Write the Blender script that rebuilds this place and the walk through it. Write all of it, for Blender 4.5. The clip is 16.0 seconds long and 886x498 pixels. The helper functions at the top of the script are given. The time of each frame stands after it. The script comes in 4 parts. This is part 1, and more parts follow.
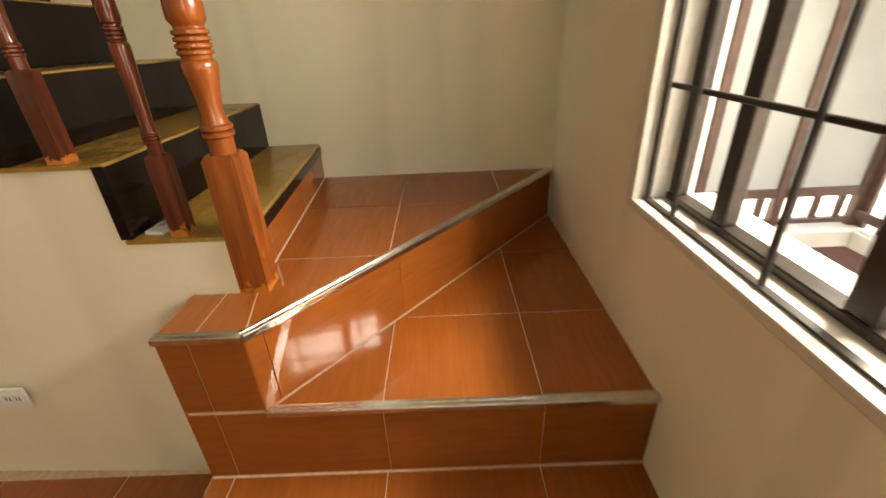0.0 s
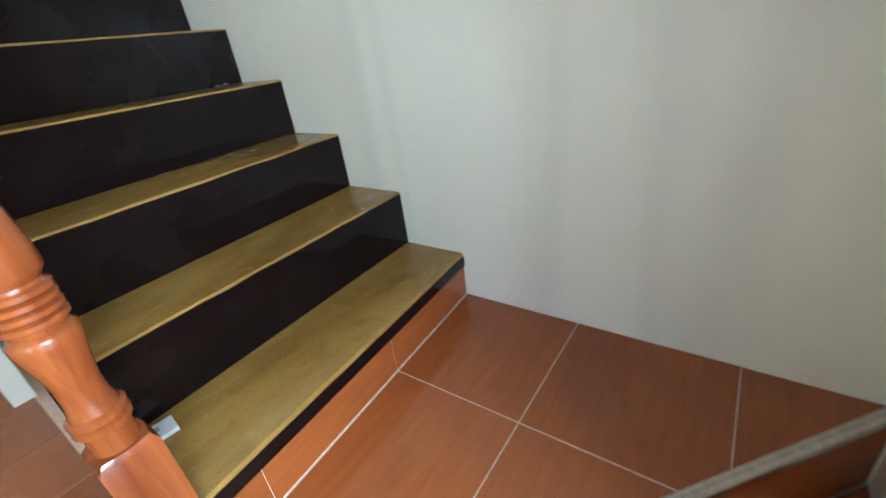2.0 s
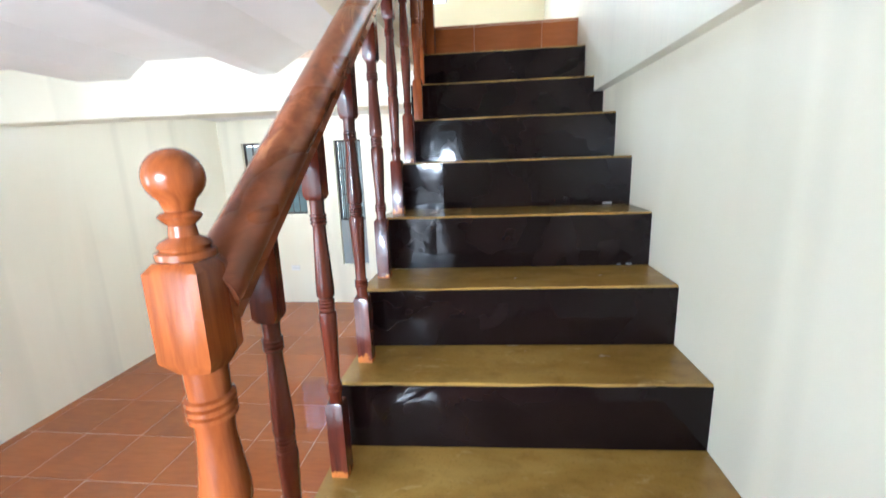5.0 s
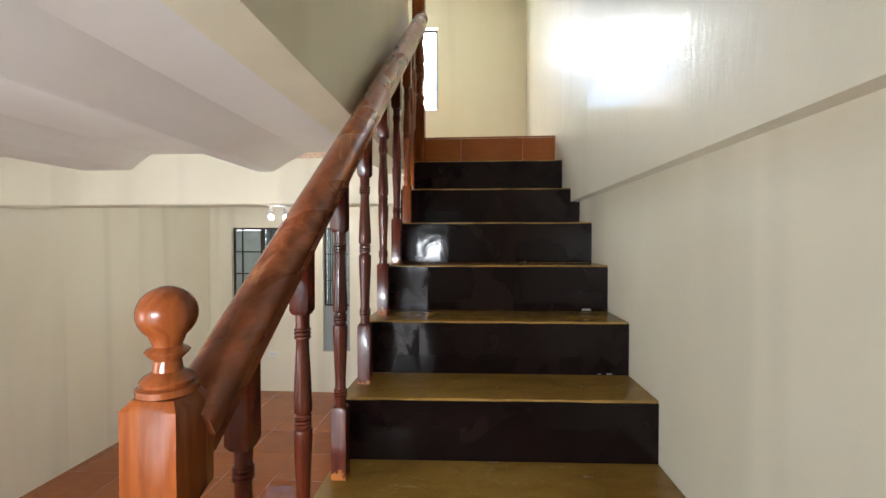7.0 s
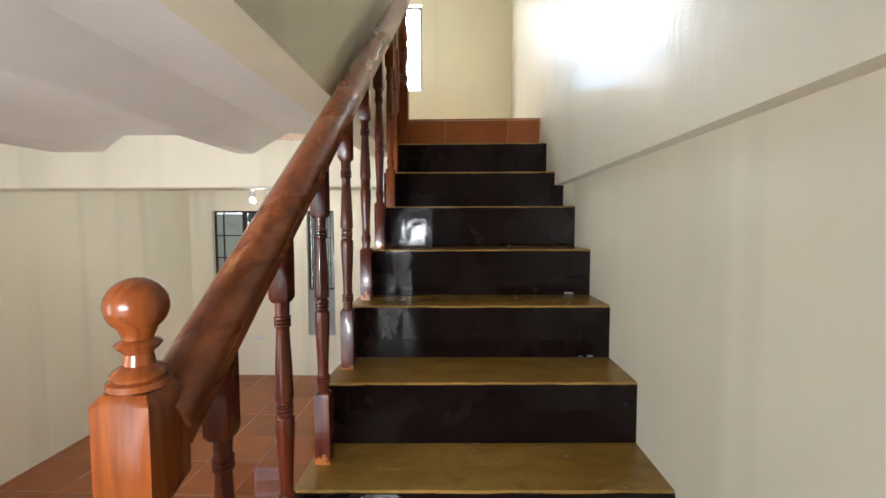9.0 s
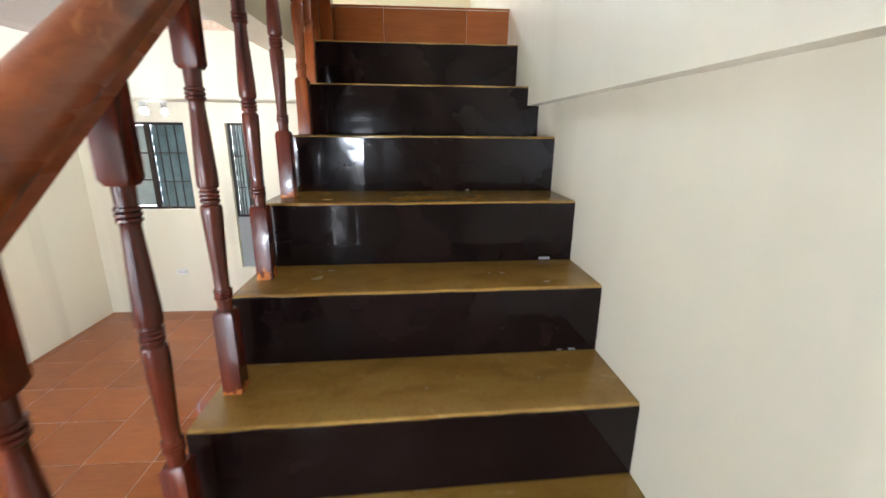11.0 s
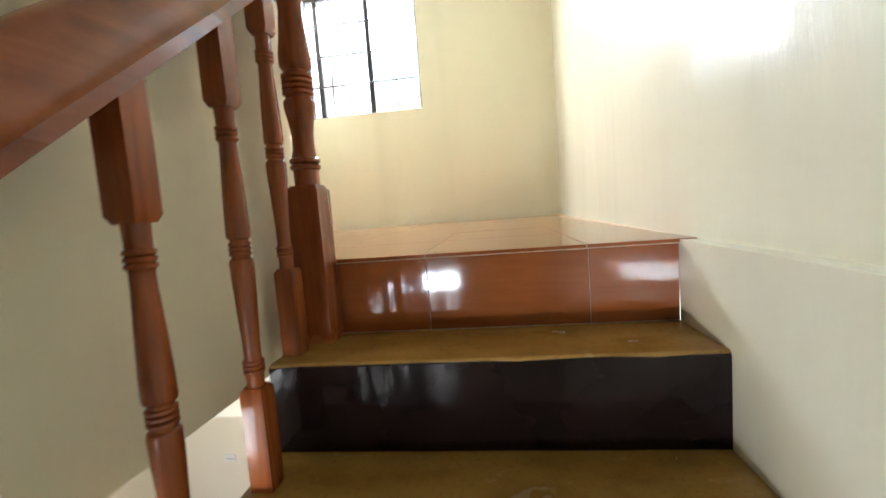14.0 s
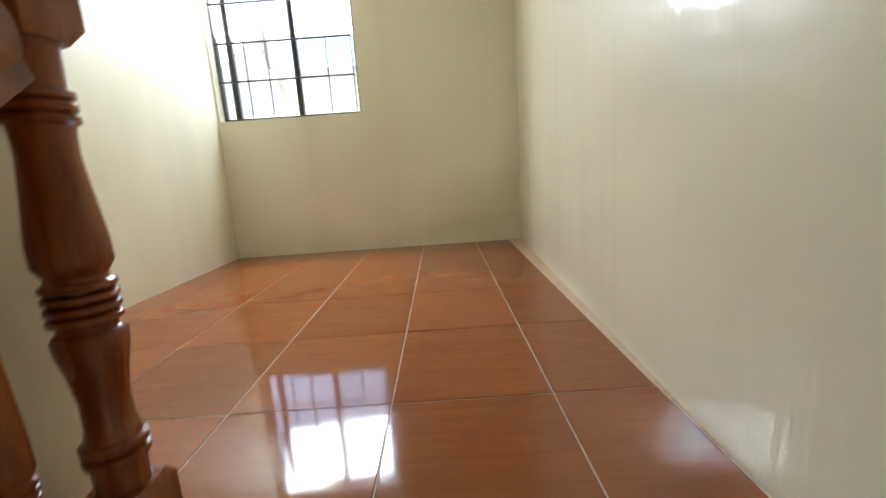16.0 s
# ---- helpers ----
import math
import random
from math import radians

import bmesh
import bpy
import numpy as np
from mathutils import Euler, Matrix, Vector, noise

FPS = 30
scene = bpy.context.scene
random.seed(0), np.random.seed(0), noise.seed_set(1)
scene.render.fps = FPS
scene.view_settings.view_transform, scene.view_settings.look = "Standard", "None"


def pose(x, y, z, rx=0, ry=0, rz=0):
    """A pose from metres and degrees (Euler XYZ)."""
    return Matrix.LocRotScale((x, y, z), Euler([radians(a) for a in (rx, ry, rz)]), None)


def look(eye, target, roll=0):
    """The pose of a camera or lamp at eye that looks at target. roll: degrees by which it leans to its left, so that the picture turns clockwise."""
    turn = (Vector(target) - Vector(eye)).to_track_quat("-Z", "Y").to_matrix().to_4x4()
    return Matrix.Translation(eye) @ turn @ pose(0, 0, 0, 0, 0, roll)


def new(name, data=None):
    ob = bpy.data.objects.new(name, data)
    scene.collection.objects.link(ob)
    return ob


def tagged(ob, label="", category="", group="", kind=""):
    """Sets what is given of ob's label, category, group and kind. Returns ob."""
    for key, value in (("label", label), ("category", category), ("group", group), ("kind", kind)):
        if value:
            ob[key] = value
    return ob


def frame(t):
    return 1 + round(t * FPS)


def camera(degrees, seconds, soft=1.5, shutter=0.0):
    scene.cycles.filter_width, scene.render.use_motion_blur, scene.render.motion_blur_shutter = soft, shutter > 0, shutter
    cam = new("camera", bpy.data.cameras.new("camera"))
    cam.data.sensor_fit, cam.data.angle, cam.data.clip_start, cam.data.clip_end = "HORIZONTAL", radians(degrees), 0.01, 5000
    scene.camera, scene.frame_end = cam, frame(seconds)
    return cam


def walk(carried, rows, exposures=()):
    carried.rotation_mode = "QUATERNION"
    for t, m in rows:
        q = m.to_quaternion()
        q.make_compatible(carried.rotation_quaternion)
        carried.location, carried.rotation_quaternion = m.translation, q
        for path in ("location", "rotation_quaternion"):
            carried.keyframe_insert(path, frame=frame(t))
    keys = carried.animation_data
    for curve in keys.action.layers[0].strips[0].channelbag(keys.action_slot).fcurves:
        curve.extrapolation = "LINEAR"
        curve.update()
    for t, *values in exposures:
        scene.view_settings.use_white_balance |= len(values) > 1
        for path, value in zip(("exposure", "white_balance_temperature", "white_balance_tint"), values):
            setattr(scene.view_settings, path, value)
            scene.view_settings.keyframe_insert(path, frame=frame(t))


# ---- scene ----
cam = camera(92.9, 16.0, shutter=0.4)
EXPOSURES = [(0, 3.6, 8400, 8), (0.5, 3.78, 7800, 8), (1.0, 4.03, 6750, 6), (1.5, 4.13, 5250, 2), (2.2, 4.12, 4750, 0), (3, 4.02, 4900, 1), (3.5, 4.38, 4900, 2), (4.0, 4.88, 4900, 4), (4.5, 4.92, 4900, 4), (5.2, 4.58, 5000, 5), (7.3, 3.74, 5850, 8), (8.7, 3.74, 5850, 8), (11, 4.42, 5450, 8), (12.5, 4.52, 5450, 9), (13, 4.42, 5700, 10), (14, 4.2, 5700, 5), (14.5, 4.0, 5700, 5), (15, 3.72, 5650, 4), (16, 3.13, 5850, 5)]
PATH = [
    (0, (-1.933, -0.559, 1.184), (-0.151, -0.543, 0.275), -2.6),
    (0.5, (-1.673, -0.59, 1.186), (0.102, -0.371, 0.29), -3.3),
    (1, (-1.413, -0.628, 1.194), (0.327, -0.313, 0.259), -3.8),
    (1.5, (-1.149, -0.719, 1.336), (0.418, 0.077, 0.383), -5.2),
    (2, (-1.005, -0.703, 1.408), (0.403, 0.392, 0.501), -7.7),
    (2.5, (-0.846, -0.609, 1.542), (0.283, 0.717, 0.559), -6.5),
    (3, (-0.778, -0.496, 1.665), (0.11, 1.122, 0.894), -3.4),
    (3.5, (-0.584, -0.538, 1.629), (-0.429, 1.287, 0.825), -1.9),
    (4, (-0.514, -0.566, 1.575), (-0.641, 1.192, 0.63), -3.6),
    (4.5, (-0.582, -0.555, 1.641), (-0.736, 1.272, 0.841), -3.7),
    (5, (-0.566, -0.562, 1.726), (-0.779, 1.381, 1.303), -2.0),
    (7.5, (-0.558, -0.589, 1.81), (-0.674, 1.408, 1.777), 0.2),
    (8, (-0.564, -0.587, 1.81), (-0.63, 1.41, 1.735), -0.9),
    (8.5, (-0.556, -0.589, 1.812), (-0.656, 1.408, 1.741), -0.1),
    (11, (-0.505, -0.078, 1.915), (-0.366, 1.845, 1.378), 0.5),
    (11.5, (-0.473, 0.206, 1.978), (-0.623, 2.16, 1.581), -2.2),
    (12, (-0.447, 0.439, 2.103), (-0.707, 2.386, 1.727), -1.7),
    (12.5, (-0.501, 0.639, 2.238), (-0.674, 2.602, 1.895), -1.8),
    (13, (-0.492, 0.792, 2.334), (-0.611, 2.774, 2.086), -2.7),
    (13.5, (-0.445, 0.964, 2.472), (-0.702, 2.932, 2.229), -2.4),
    (14, (-0.461, 1.081, 2.573), (-0.709, 3.057, 2.392), -4.3),
    (14.5, (-0.46, 1.222, 2.669), (-0.551, 3.206, 2.437), -4.2),
    (15, (-0.447, 1.342, 2.819), (-0.616, 3.311, 2.512), -2.2),
    (15.5, (-0.467, 1.486, 2.883), (-0.629, 3.457, 2.583), -1.5),
    (16, (-0.485, 1.59, 3.004), (-0.491, 3.556, 2.638), -4.0),
]
walk(cam, [(t, look(eye, target, roll)) for t, eye, target, roll in PATH], EXPOSURES)
SKY, SOUTH_W, SOUTH2_W, NORTH_W, LAMP_W = 0.115, 9.2, 1.3, 5.7, 0.2

# ---- light ----
world = bpy.data.worlds.new("world")
scene.world = world
world.use_nodes = True
wn = world.node_tree.nodes
sky = wn.new("ShaderNodeTexSky")
sky.sky_type = "NISHITA"
sky.sun_disc = False
sky.air_density, sky.dust_density, sky.ozone_density = 1.0, 6.0, 0.6
sky.sun_elevation = radians(74)
sky.sun_rotation = radians(282)
world.node_tree.links.new(sky.outputs[0], wn["Background"].inputs[0])
wn["Background"].inputs[1].default_value = SKY
sun = new("sun", bpy.data.lights.new("sun", "SUN"))
sun.data.energy, sun.data.angle, sun.data.color = 2.5, radians(0.6), (1.0, 0.95, 0.87)
sun.matrix_world = look((-12, 2.5, 45), (0, 0, 0))


def area(name, eye, target, w, h, power, color):
    ob = new(name, bpy.data.lights.new(name, "AREA"))
    ob.data.shape, ob.data.size, ob.data.size_y = "RECTANGLE", w, h
    ob.data.energy, ob.data.color = power, color
    ob.matrix_world = look(eye, target)
    return ob


def bulb_light(place, power, color):
    ob = new("bulb_light", bpy.data.lights.new("bulb_light", "POINT"))
    ob.data.energy, ob.data.color, ob.data.shadow_soft_size = power, color, 0.03
    ob.location = place
    return ob


area("south_window_sky", (-1.2, -2.05, 1.70), (-0.75, -0.4, 0.45), 1.1, 0.24, SOUTH_W, (1.0, 0.97, 0.93))
# Added fill lamp for the lower room's ceiling, set at an unseen opening.
area("south_west_window_sky", (-3.3, -1.12, 1.5), (-2.9, 1.5, 2.3), 1.1, 1.0, SOUTH2_W, (1.0, 0.98, 0.96))
area("north_window_sky", (-1.50, 4.86, 4.27), (-1.1, 2.0, 2.4), 0.9, 0.46, NORTH_W, (0.96, 0.98, 1.0))


# ---- materials ----
def mat(name, base, rough=0.5, metal=0.0, coat=0.0, coat_rough=0.1):
    m = bpy.data.materials.new(name)
    m.use_nodes = True
    b = m.node_tree.nodes["Principled BSDF"]
    b.inputs["Base Color"].default_value = (*base, 1)
    b.inputs["Roughness"].default_value = rough
    b.inputs["Metallic"].default_value = metal
    b.inputs["Coat Weight"].default_value = coat
    b.inputs["Coat Roughness"].default_value = coat_rough
    return m


def N(m, kind, **kw):
    n = m.node_tree.nodes.new(kind)
    for k, v in kw.items():
        n.inputs[k.replace("_", " ")].default_value = v
    return n


def L(m, a, b):
    m.node_tree.links.new(a, b)


def coords(m, scale=(1, 1, 1), rand=0.0, world_space=False):
    n = m.node_tree.nodes.new("ShaderNodeMapping")
    n.inputs["Scale"].default_value = scale
    if world_space:
        L(m, m.node_tree.nodes.new("ShaderNodeNewGeometry").outputs["Position"], n.inputs["Vector"])
    else:
        L(m, m.node_tree.nodes.new("ShaderNodeTexCoord").outputs["Object"], n.inputs["Vector"])
    if rand:
        info = m.node_tree.nodes.new("ShaderNodeObjectInfo")
        mul = m.node_tree.nodes.new("ShaderNodeMath")
        mul.operation = "MULTIPLY"
        mul.inputs[1].default_value = rand
        L(m, info.outputs["Random"], mul.inputs[0])
        L(m, mul.outputs[0], n.inputs["Location"])
    return n.outputs[0]


def ramp(m, fac, stops):
    r = m.node_tree.nodes.new("ShaderNodeValToRGB")
    e = r.color_ramp.elements
    while len(e) < len(stops):
        e.new(0.5)
    for el, (p, c) in zip(e, stops):
        el.position, el.color = p, (*c, 1)
    L(m, fac, r.inputs[0])
    return r.outputs[0]


def noise_tex(m, vec, scale, detail=4, rough=0.55, distort=0.0):
    n = N(m, "ShaderNodeTexNoise", Scale=scale, Detail=detail, Roughness=rough, Distortion=distort)
    L(m, vec, n.inputs["Vector"])
    return n.outputs[0]


def mix(m, a, b, fac, mode="MIX"):
    n = m.node_tree.nodes.new("ShaderNodeMix")
    n.data_type, n.blend_type = "RGBA", mode
    for sock, v in ((n.inputs[0], fac), (n.inputs[6], a), (n.inputs[7], b)):
        if hasattr(v, "links"):
            L(m, v, sock)
        elif isinstance(v, tuple):
            sock.default_value = (*v, 1)
        else:
            sock.default_value = v
    return n.outputs[2]


def bump(m, height, strength, dist=0.01, prev=None):
    b = N(m, "ShaderNodeBump", Strength=strength, Distance=dist)
    L(m, height, b.inputs["Height"])
    if prev:
        L(m, prev, b.inputs["Normal"])
    return b.outputs[0]


def sh(m):
    return m.node_tree.nodes["Principled BSDF"]


def paint(name, base, rough, second_tone, coat=0.0, trowel=0.10, bands=0.0, streak=0.0):
    """Wall paint rolled over hand-trowelled plaster."""
    m = mat(name, base, rough, coat=coat, coat_rough=0.055 if coat > 0.3 else 0.2)
    sh(m).inputs["Specular IOR Level"].default_value = 0.15
    v = coords(m, world_space=True)
    v2 = coords(m, (1.0, 1.0, 0.28), world_space=True)
    big = noise_tex(m, v2, 2.2, 3, 0.5, 0.6)
    fine = noise_tex(m, v, 60, 3)
    c = mix(m, base, second_tone, ramp(m, big, [(0.42, (0, 0, 0)), (0.75, (1, 1, 1))]))
    # Tall vertical bands, darker than the second tone, spread by noise.
    vs = coords(m, (2.3, 2.3, 0.12), world_space=True)
    band_noise = noise_tex(m, vs, 1.5, 2, 0.4, 0.5)
    c = mix(m, c, tuple(v_ * 0.78 for v_ in second_tone), ramp(m, band_noise, [(0.53, (0, 0, 0)), (0.70, (bands, bands, bands))]))
    L(m, c, sh(m).inputs["Base Color"])
    trow = noise_tex(m, v2, 6, 3, 0.5, 0.8)
    n1 = bump(m, trow, trowel, 0.02)
    if streak:
        lines = noise_tex(m, coords(m, (1.0, 1.0, 0.16), world_space=True), 26, 3, 0.6, 1.2)
        n1 = bump(m, lines, streak, 0.012, n1)
    n2 = bump(m, fine, 0.05, 0.004, n1)
    L(m, n2, sh(m).inputs["Normal"])
    L(m, n2, sh(m).inputs["Coat Normal"])
    return m


WALL = paint("cream_gloss_paint", (0.80, 0.752, 0.605), 0.42, (0.76, 0.71, 0.555), coat=0.1, bands=0.5)
WALL_GLOSS = paint("cream_high_gloss_paint", (0.80, 0.752, 0.605), 0.42, (0.76, 0.715, 0.565), coat=0.6, trowel=0.15, bands=0.2, streak=0.06)
WALL_YELLOW = paint("pale_yellow_paint", (0.80, 0.755, 0.58), 0.42, (0.76, 0.71, 0.53), coat=0.04, bands=0.25)
CEIL = paint("white_ceiling_paint", (0.80, 0.78, 0.75), 0.7, (0.76, 0.74, 0.70), trowel=0.12)


def tile_material():
    m = mat("glazed_wood_look_tile", (0.36, 0.13, 0.05), 0.13)
    v = coords(m, (1, 1, 1), 37.0)
    grain = coords(m, (5, 45, 45), 37.0)
    g = noise_tex(m, grain, 1.3, 5, 0.6, 0.35)
    cloud = noise_tex(m, v, 7, 3)
    c = ramp(m, g, [(0.25, (0.250, 0.069, 0.014)), (0.52, (0.290, 0.084, 0.0185)), (0.78, (0.325, 0.098, 0.0235))])
    c = mix(m, c, (0.215, 0.060, 0.018), ramp(m, cloud, [(0.45, (0, 0, 0)), (0.8, (0.5, 0.5, 0.5))]))
    info = m.node_tree.nodes.new("ShaderNodeObjectInfo")
    hsv = m.node_tree.nodes.new("ShaderNodeHueSaturation")
    mr = N(m, "ShaderNodeMapRange", To_Min=0.88, To_Max=1.1)
    L(m, info.outputs["Random"], mr.inputs[0])
    L(m, mr.outputs[0], hsv.inputs["Value"])
    L(m, c, hsv.inputs["Color"])
    L(m, hsv.outputs[0], sh(m).inputs["Base Color"])
    r = N(m, "ShaderNodeMapRange", To_Min=0.03, To_Max=0.11)
    L(m, noise_tex(m, v, 11, 4), r.inputs[0])
    L(m, r.outputs[0], sh(m).inputs["Roughness"])
    L(m, bump(m, noise_tex(m, v, 5, 2), 0.05, 0.01), sh(m).inputs["Normal"])
    return m


TILE = tile_material()


def grain_wood(name, dark, mid, light, rough, coat, world_rand=9.0, axis=2):
    m = mat(name, mid, rough, coat=coat, coat_rough=0.08)
    sh(m).inputs["Specular IOR Level"].default_value = 0.35
    sc = [26, 26, 26]
    sc[axis] = 2.2
    v = coords(m, tuple(sc), world_rand)
    g = noise_tex(m, v, 1.4, 5, 0.6, 0.6)
    c = ramp(m, g, [(0.28, dark), (0.5, mid), (0.74, light)])
    blot = noise_tex(m, coords(m, tuple(x_ * 0.35 for x_ in sc), world_rand), 1.0, 2, 0.4, 0.4)
    c = mix(m, c, dark, ramp(m, blot, [(0.35, (0, 0, 0)), (0.9, (0.7, 0.7, 0.7))]))
    L(m, c, sh(m).inputs["Base Color"])
    r = N(m, "ShaderNodeMapRange", To_Min=rough * 0.7, To_Max=rough * 1.6)
    L(m, blot, r.inputs[0])
    L(m, r.outputs[0], sh(m).inputs["Roughness"])
    L(m, bump(m, g, 0.12, 0.004), sh(m).inputs["Normal"])
    return m


WOOD_RED = grain_wood("red_mahogany_varnish", (0.040, 0.0070, 0.004), (0.105, 0.018, 0.008), (0.180, 0.038, 0.014), 0.22, 0.3)
def worn_foot(m):
    """Bare orange wood showing through the varnish at the very foot."""
    src = sh(m).inputs["Base Color"].links[0].from_socket
    tc = m.node_tree.nodes.new("ShaderNodeTexCoord")
    sep = m.node_tree.nodes.new("ShaderNodeSeparateXYZ")
    L(m, tc.outputs["Object"], sep.inputs[0])
    n = noise_tex(m, coords(m, (1, 1, 1), 13.0), 38, 3, 0.6)
    mr = N(m, "ShaderNodeMapRange", From_Min=0.0, From_Max=0.07, To_Min=0.25, To_Max=-0.35)
    L(m, sep.outputs["Z"], mr.inputs[0])
    add = m.node_tree.nodes.new("ShaderNodeMath")
    add.operation = "ADD"
    L(m, n, add.inputs[0])
    L(m, mr.outputs[0], add.inputs[1])
    L(m, mix(m, src, (0.46, 0.15, 0.03), ramp(m, add.outputs[0], [(0.58, (0, 0, 0)), (0.66, (1, 1, 1))])), sh(m).inputs["Base Color"])
    return m


WOOD_FOOT = worn_foot(grain_wood("red_varnish_worn_at_foot", (0.040, 0.0070, 0.004), (0.105, 0.018, 0.008), (0.180, 0.038, 0.014), 0.22, 0.3))
WOOD_ORANGE = grain_wood("orange_varnish", (0.150, 0.033, 0.007), (0.265, 0.069, 0.015), (0.37, 0.108, 0.024), 0.22, 0.28)
WOOD_RAIL = grain_wood("brown_varnished_rail", (0.17, 0.045, 0.016), (0.28, 0.080, 0.028), (0.37, 0.125, 0.048), 0.24, 0.4, axis=1)



def scuffed(m, bare, lo, hi, scale):
    """Varnish rubbed through in long scuffs, with darker handled patches."""
    src = sh(m).inputs["Base Color"].links[0].from_socket
    n = noise_tex(m, coords(m, (5, 1.1, 2), 3.0), scale, 4, 0.65, 0.8)
    d = noise_tex(m, coords(m, (3, 0.9, 1), 7.0), 4.5, 3, 0.5, 0.6)
    c = mix(m, src, (0.060, 0.020, 0.010), ramp(m, d, [(0.52, (0, 0, 0)), (0.72, (0.8, 0.8, 0.8))]))
    c = mix(m, c, bare, ramp(m, n, [(lo, (0, 0, 0)), (hi, (0.85, 0.85, 0.85))]))
    L(m, c, sh(m).inputs["Base Color"])
    return m


WOOD_RAIL = scuffed(WOOD_RAIL, (0.44, 0.17, 0.06), 0.60, 0.68, 4.0)
WOOD_PLINTH = worn_foot(grain_wood("orange_varnish_worn_at_foot", (0.150, 0.033, 0.007), (0.265, 0.069, 0.015), (0.37, 0.108, 0.024), 0.22, 0.28))


def tread_material():
    m = mat("ochre_floor_paint", (0.30, 0.17, 0.04), 0.24)
    sh(m).inputs["Specular IOR Level"].default_value = 0.55
    v = coords(m, world_space=True)
    vs = coords(m, (1.0, 3.0, 3.0), world_space=True)
    n1 = noise_tex(m, vs, 3.2, 3, 0.5, 0.3)
    n2 = noise_tex(m, v, 45, 3, 0.6)
    n3 = noise_tex(m, coords(m, (1.0, 1.6, 1.0), world_space=True), 8.5, 3, 0.55, 0.5)
    c = ramp(m, n1, [(0.25, (0.26, 0.145, 0.028)), (0.5, (0.315, 0.183, 0.038)), (0.75, (0.36, 0.222, 0.054))])
    c = mix(m, c, (0.115, 0.058, 0.012), ramp(m, n3, [(0.48, (0, 0, 0)), (0.80, (0.5, 0.5, 0.5))]))
    n4 = noise_tex(m, coords(m, (0.7, 1.5, 1.0), world_space=True), 17, 5, 0.7, 0.9)
    c = mix(m, c, (0.50, 0.36, 0.15), ramp(m, n4, [(0.60, (0, 0, 0)), (0.74, (0.55, 0.55, 0.55))]))
    n5 = noise_tex(m, v, 120, 2, 0.6)
    c = mix(m, c, (0.13, 0.07, 0.018), ramp(m, n5, [(0.55, (0, 0, 0)), (0.80, (0.45, 0.45, 0.45))]))
    L(m, c, sh(m).inputs["Base Color"])
    r = N(m, "ShaderNodeMapRange", To_Min=0.12, To_Max=0.34)
    L(m, n3, r.inputs[0])
    L(m, r.outputs[0], sh(m).inputs["Roughness"])
    L(m, bump(m, n2, 0.04, 0.003), sh(m).inputs["Normal"])
    return m


TREAD = tread_material()


def riser_material():
    m = mat("black_brown_gloss_enamel", (0.008, 0.0045, 0.0045), 0.14)
    v = coords(m, world_space=True)
    n = noise_tex(m, v, 5, 3, 0.5, 0.4)
    c = mix(m, (0.006, 0.0034, 0.0034), (0.012, 0.007, 0.0065), ramp(m, n, [(0.4, (0, 0, 0)), (0.75, (1, 1, 1))]))
    sh(m).inputs["Specular IOR Level"].default_value = 0.21
    speck = noise_tex(m, v, 70, 2)
    c = mix(m, c, (0.12, 0.09, 0.07), ramp(m, speck, [(0.77, (0, 0, 0)), (0.82, (0.5, 0.5, 0.5))]))
    L(m, c, sh(m).inputs["Base Color"])
    r = N(m, "ShaderNodeMapRange", To_Min=0.05, To_Max=0.14)
    L(m, noise_tex(m, v, 3, 2), r.inputs[0])
    L(m, r.outputs[0], sh(m).inputs["Roughness"])
    L(m, bump(m, n, 0.14, 0.02), sh(m).inputs["Normal"])
    return m


RISER = riser_material()


def simple(name, base, rough, metal=0.0, var=0.12, scale=20, relief=0.08):
    """A plain surface with soft blotches, fine grain and slight relief."""
    m = mat(name, base, rough, metal)
    v = coords(m, world_space=True)
    n = noise_tex(m, v, scale, 4)
    lo = tuple(c * (1 - var) for c in base)
    hi = tuple(min(1, c * (1 + var)) for c in base)
    L(m, ramp(m, n, [(0.3, lo), (0.7, hi)]), sh(m).inputs["Base Color"])
    r = N(m, "ShaderNodeMapRange", To_Min=rough * 0.75, To_Max=min(1, rough * 1.3))
    L(m, noise_tex(m, v, scale * 2.3, 3), r.inputs[0])
    L(m, r.outputs[0], sh(m).inputs["Roughness"])
    L(m, bump(m, n, relief, 0.005), sh(m).inputs["Normal"])
    return m


GROUT = simple("pale_grout", (0.60, 0.44, 0.31), 0.6, var=0.2, scale=60)
ALU = simple("brushed_aluminium_strip", (0.62, 0.60, 0.57), 0.22, 1.0, 0.15, 45)
IRON = simple("dark_brown_painted_iron", (0.022, 0.016, 0.014), 0.4, 0.0, 0.3, 50)
FRAME_DARK = simple("dark_bronze_frame", (0.03, 0.022, 0.018), 0.35, 0.4, 0.3, 40)
WHITE = simple("white_plastic", (0.78, 0.77, 0.73), 0.35, 0, 0.04, 30)
SLOT = simple("dark_socket_slot", (0.03, 0.03, 0.03), 0.6)
# Sill white darkened in its colour to offset the strong window lamp.
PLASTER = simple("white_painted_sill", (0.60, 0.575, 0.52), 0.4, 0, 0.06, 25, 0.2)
PAPER = simple("crumpled_white_paper", (0.78, 0.78, 0.76), 0.6, 0, 0.1, 60, 0.4)
GREYINK = simple("grey_print", (0.30, 0.31, 0.33), 0.6, 0, 0.2, 60)
CHROME = simple("chrome", (0.7, 0.7, 0.7), 0.12, 1.0, 0.05, 30)
SHEET = simple("pale_grey_sheet", (0.27, 0.29, 0.295), 0.5, 0, 0.06, 4)
SLAT_BROWN = simple("brown_painted_slat", (0.065, 0.035, 0.028), 0.5, 0, 0.25, 18, 0.2)
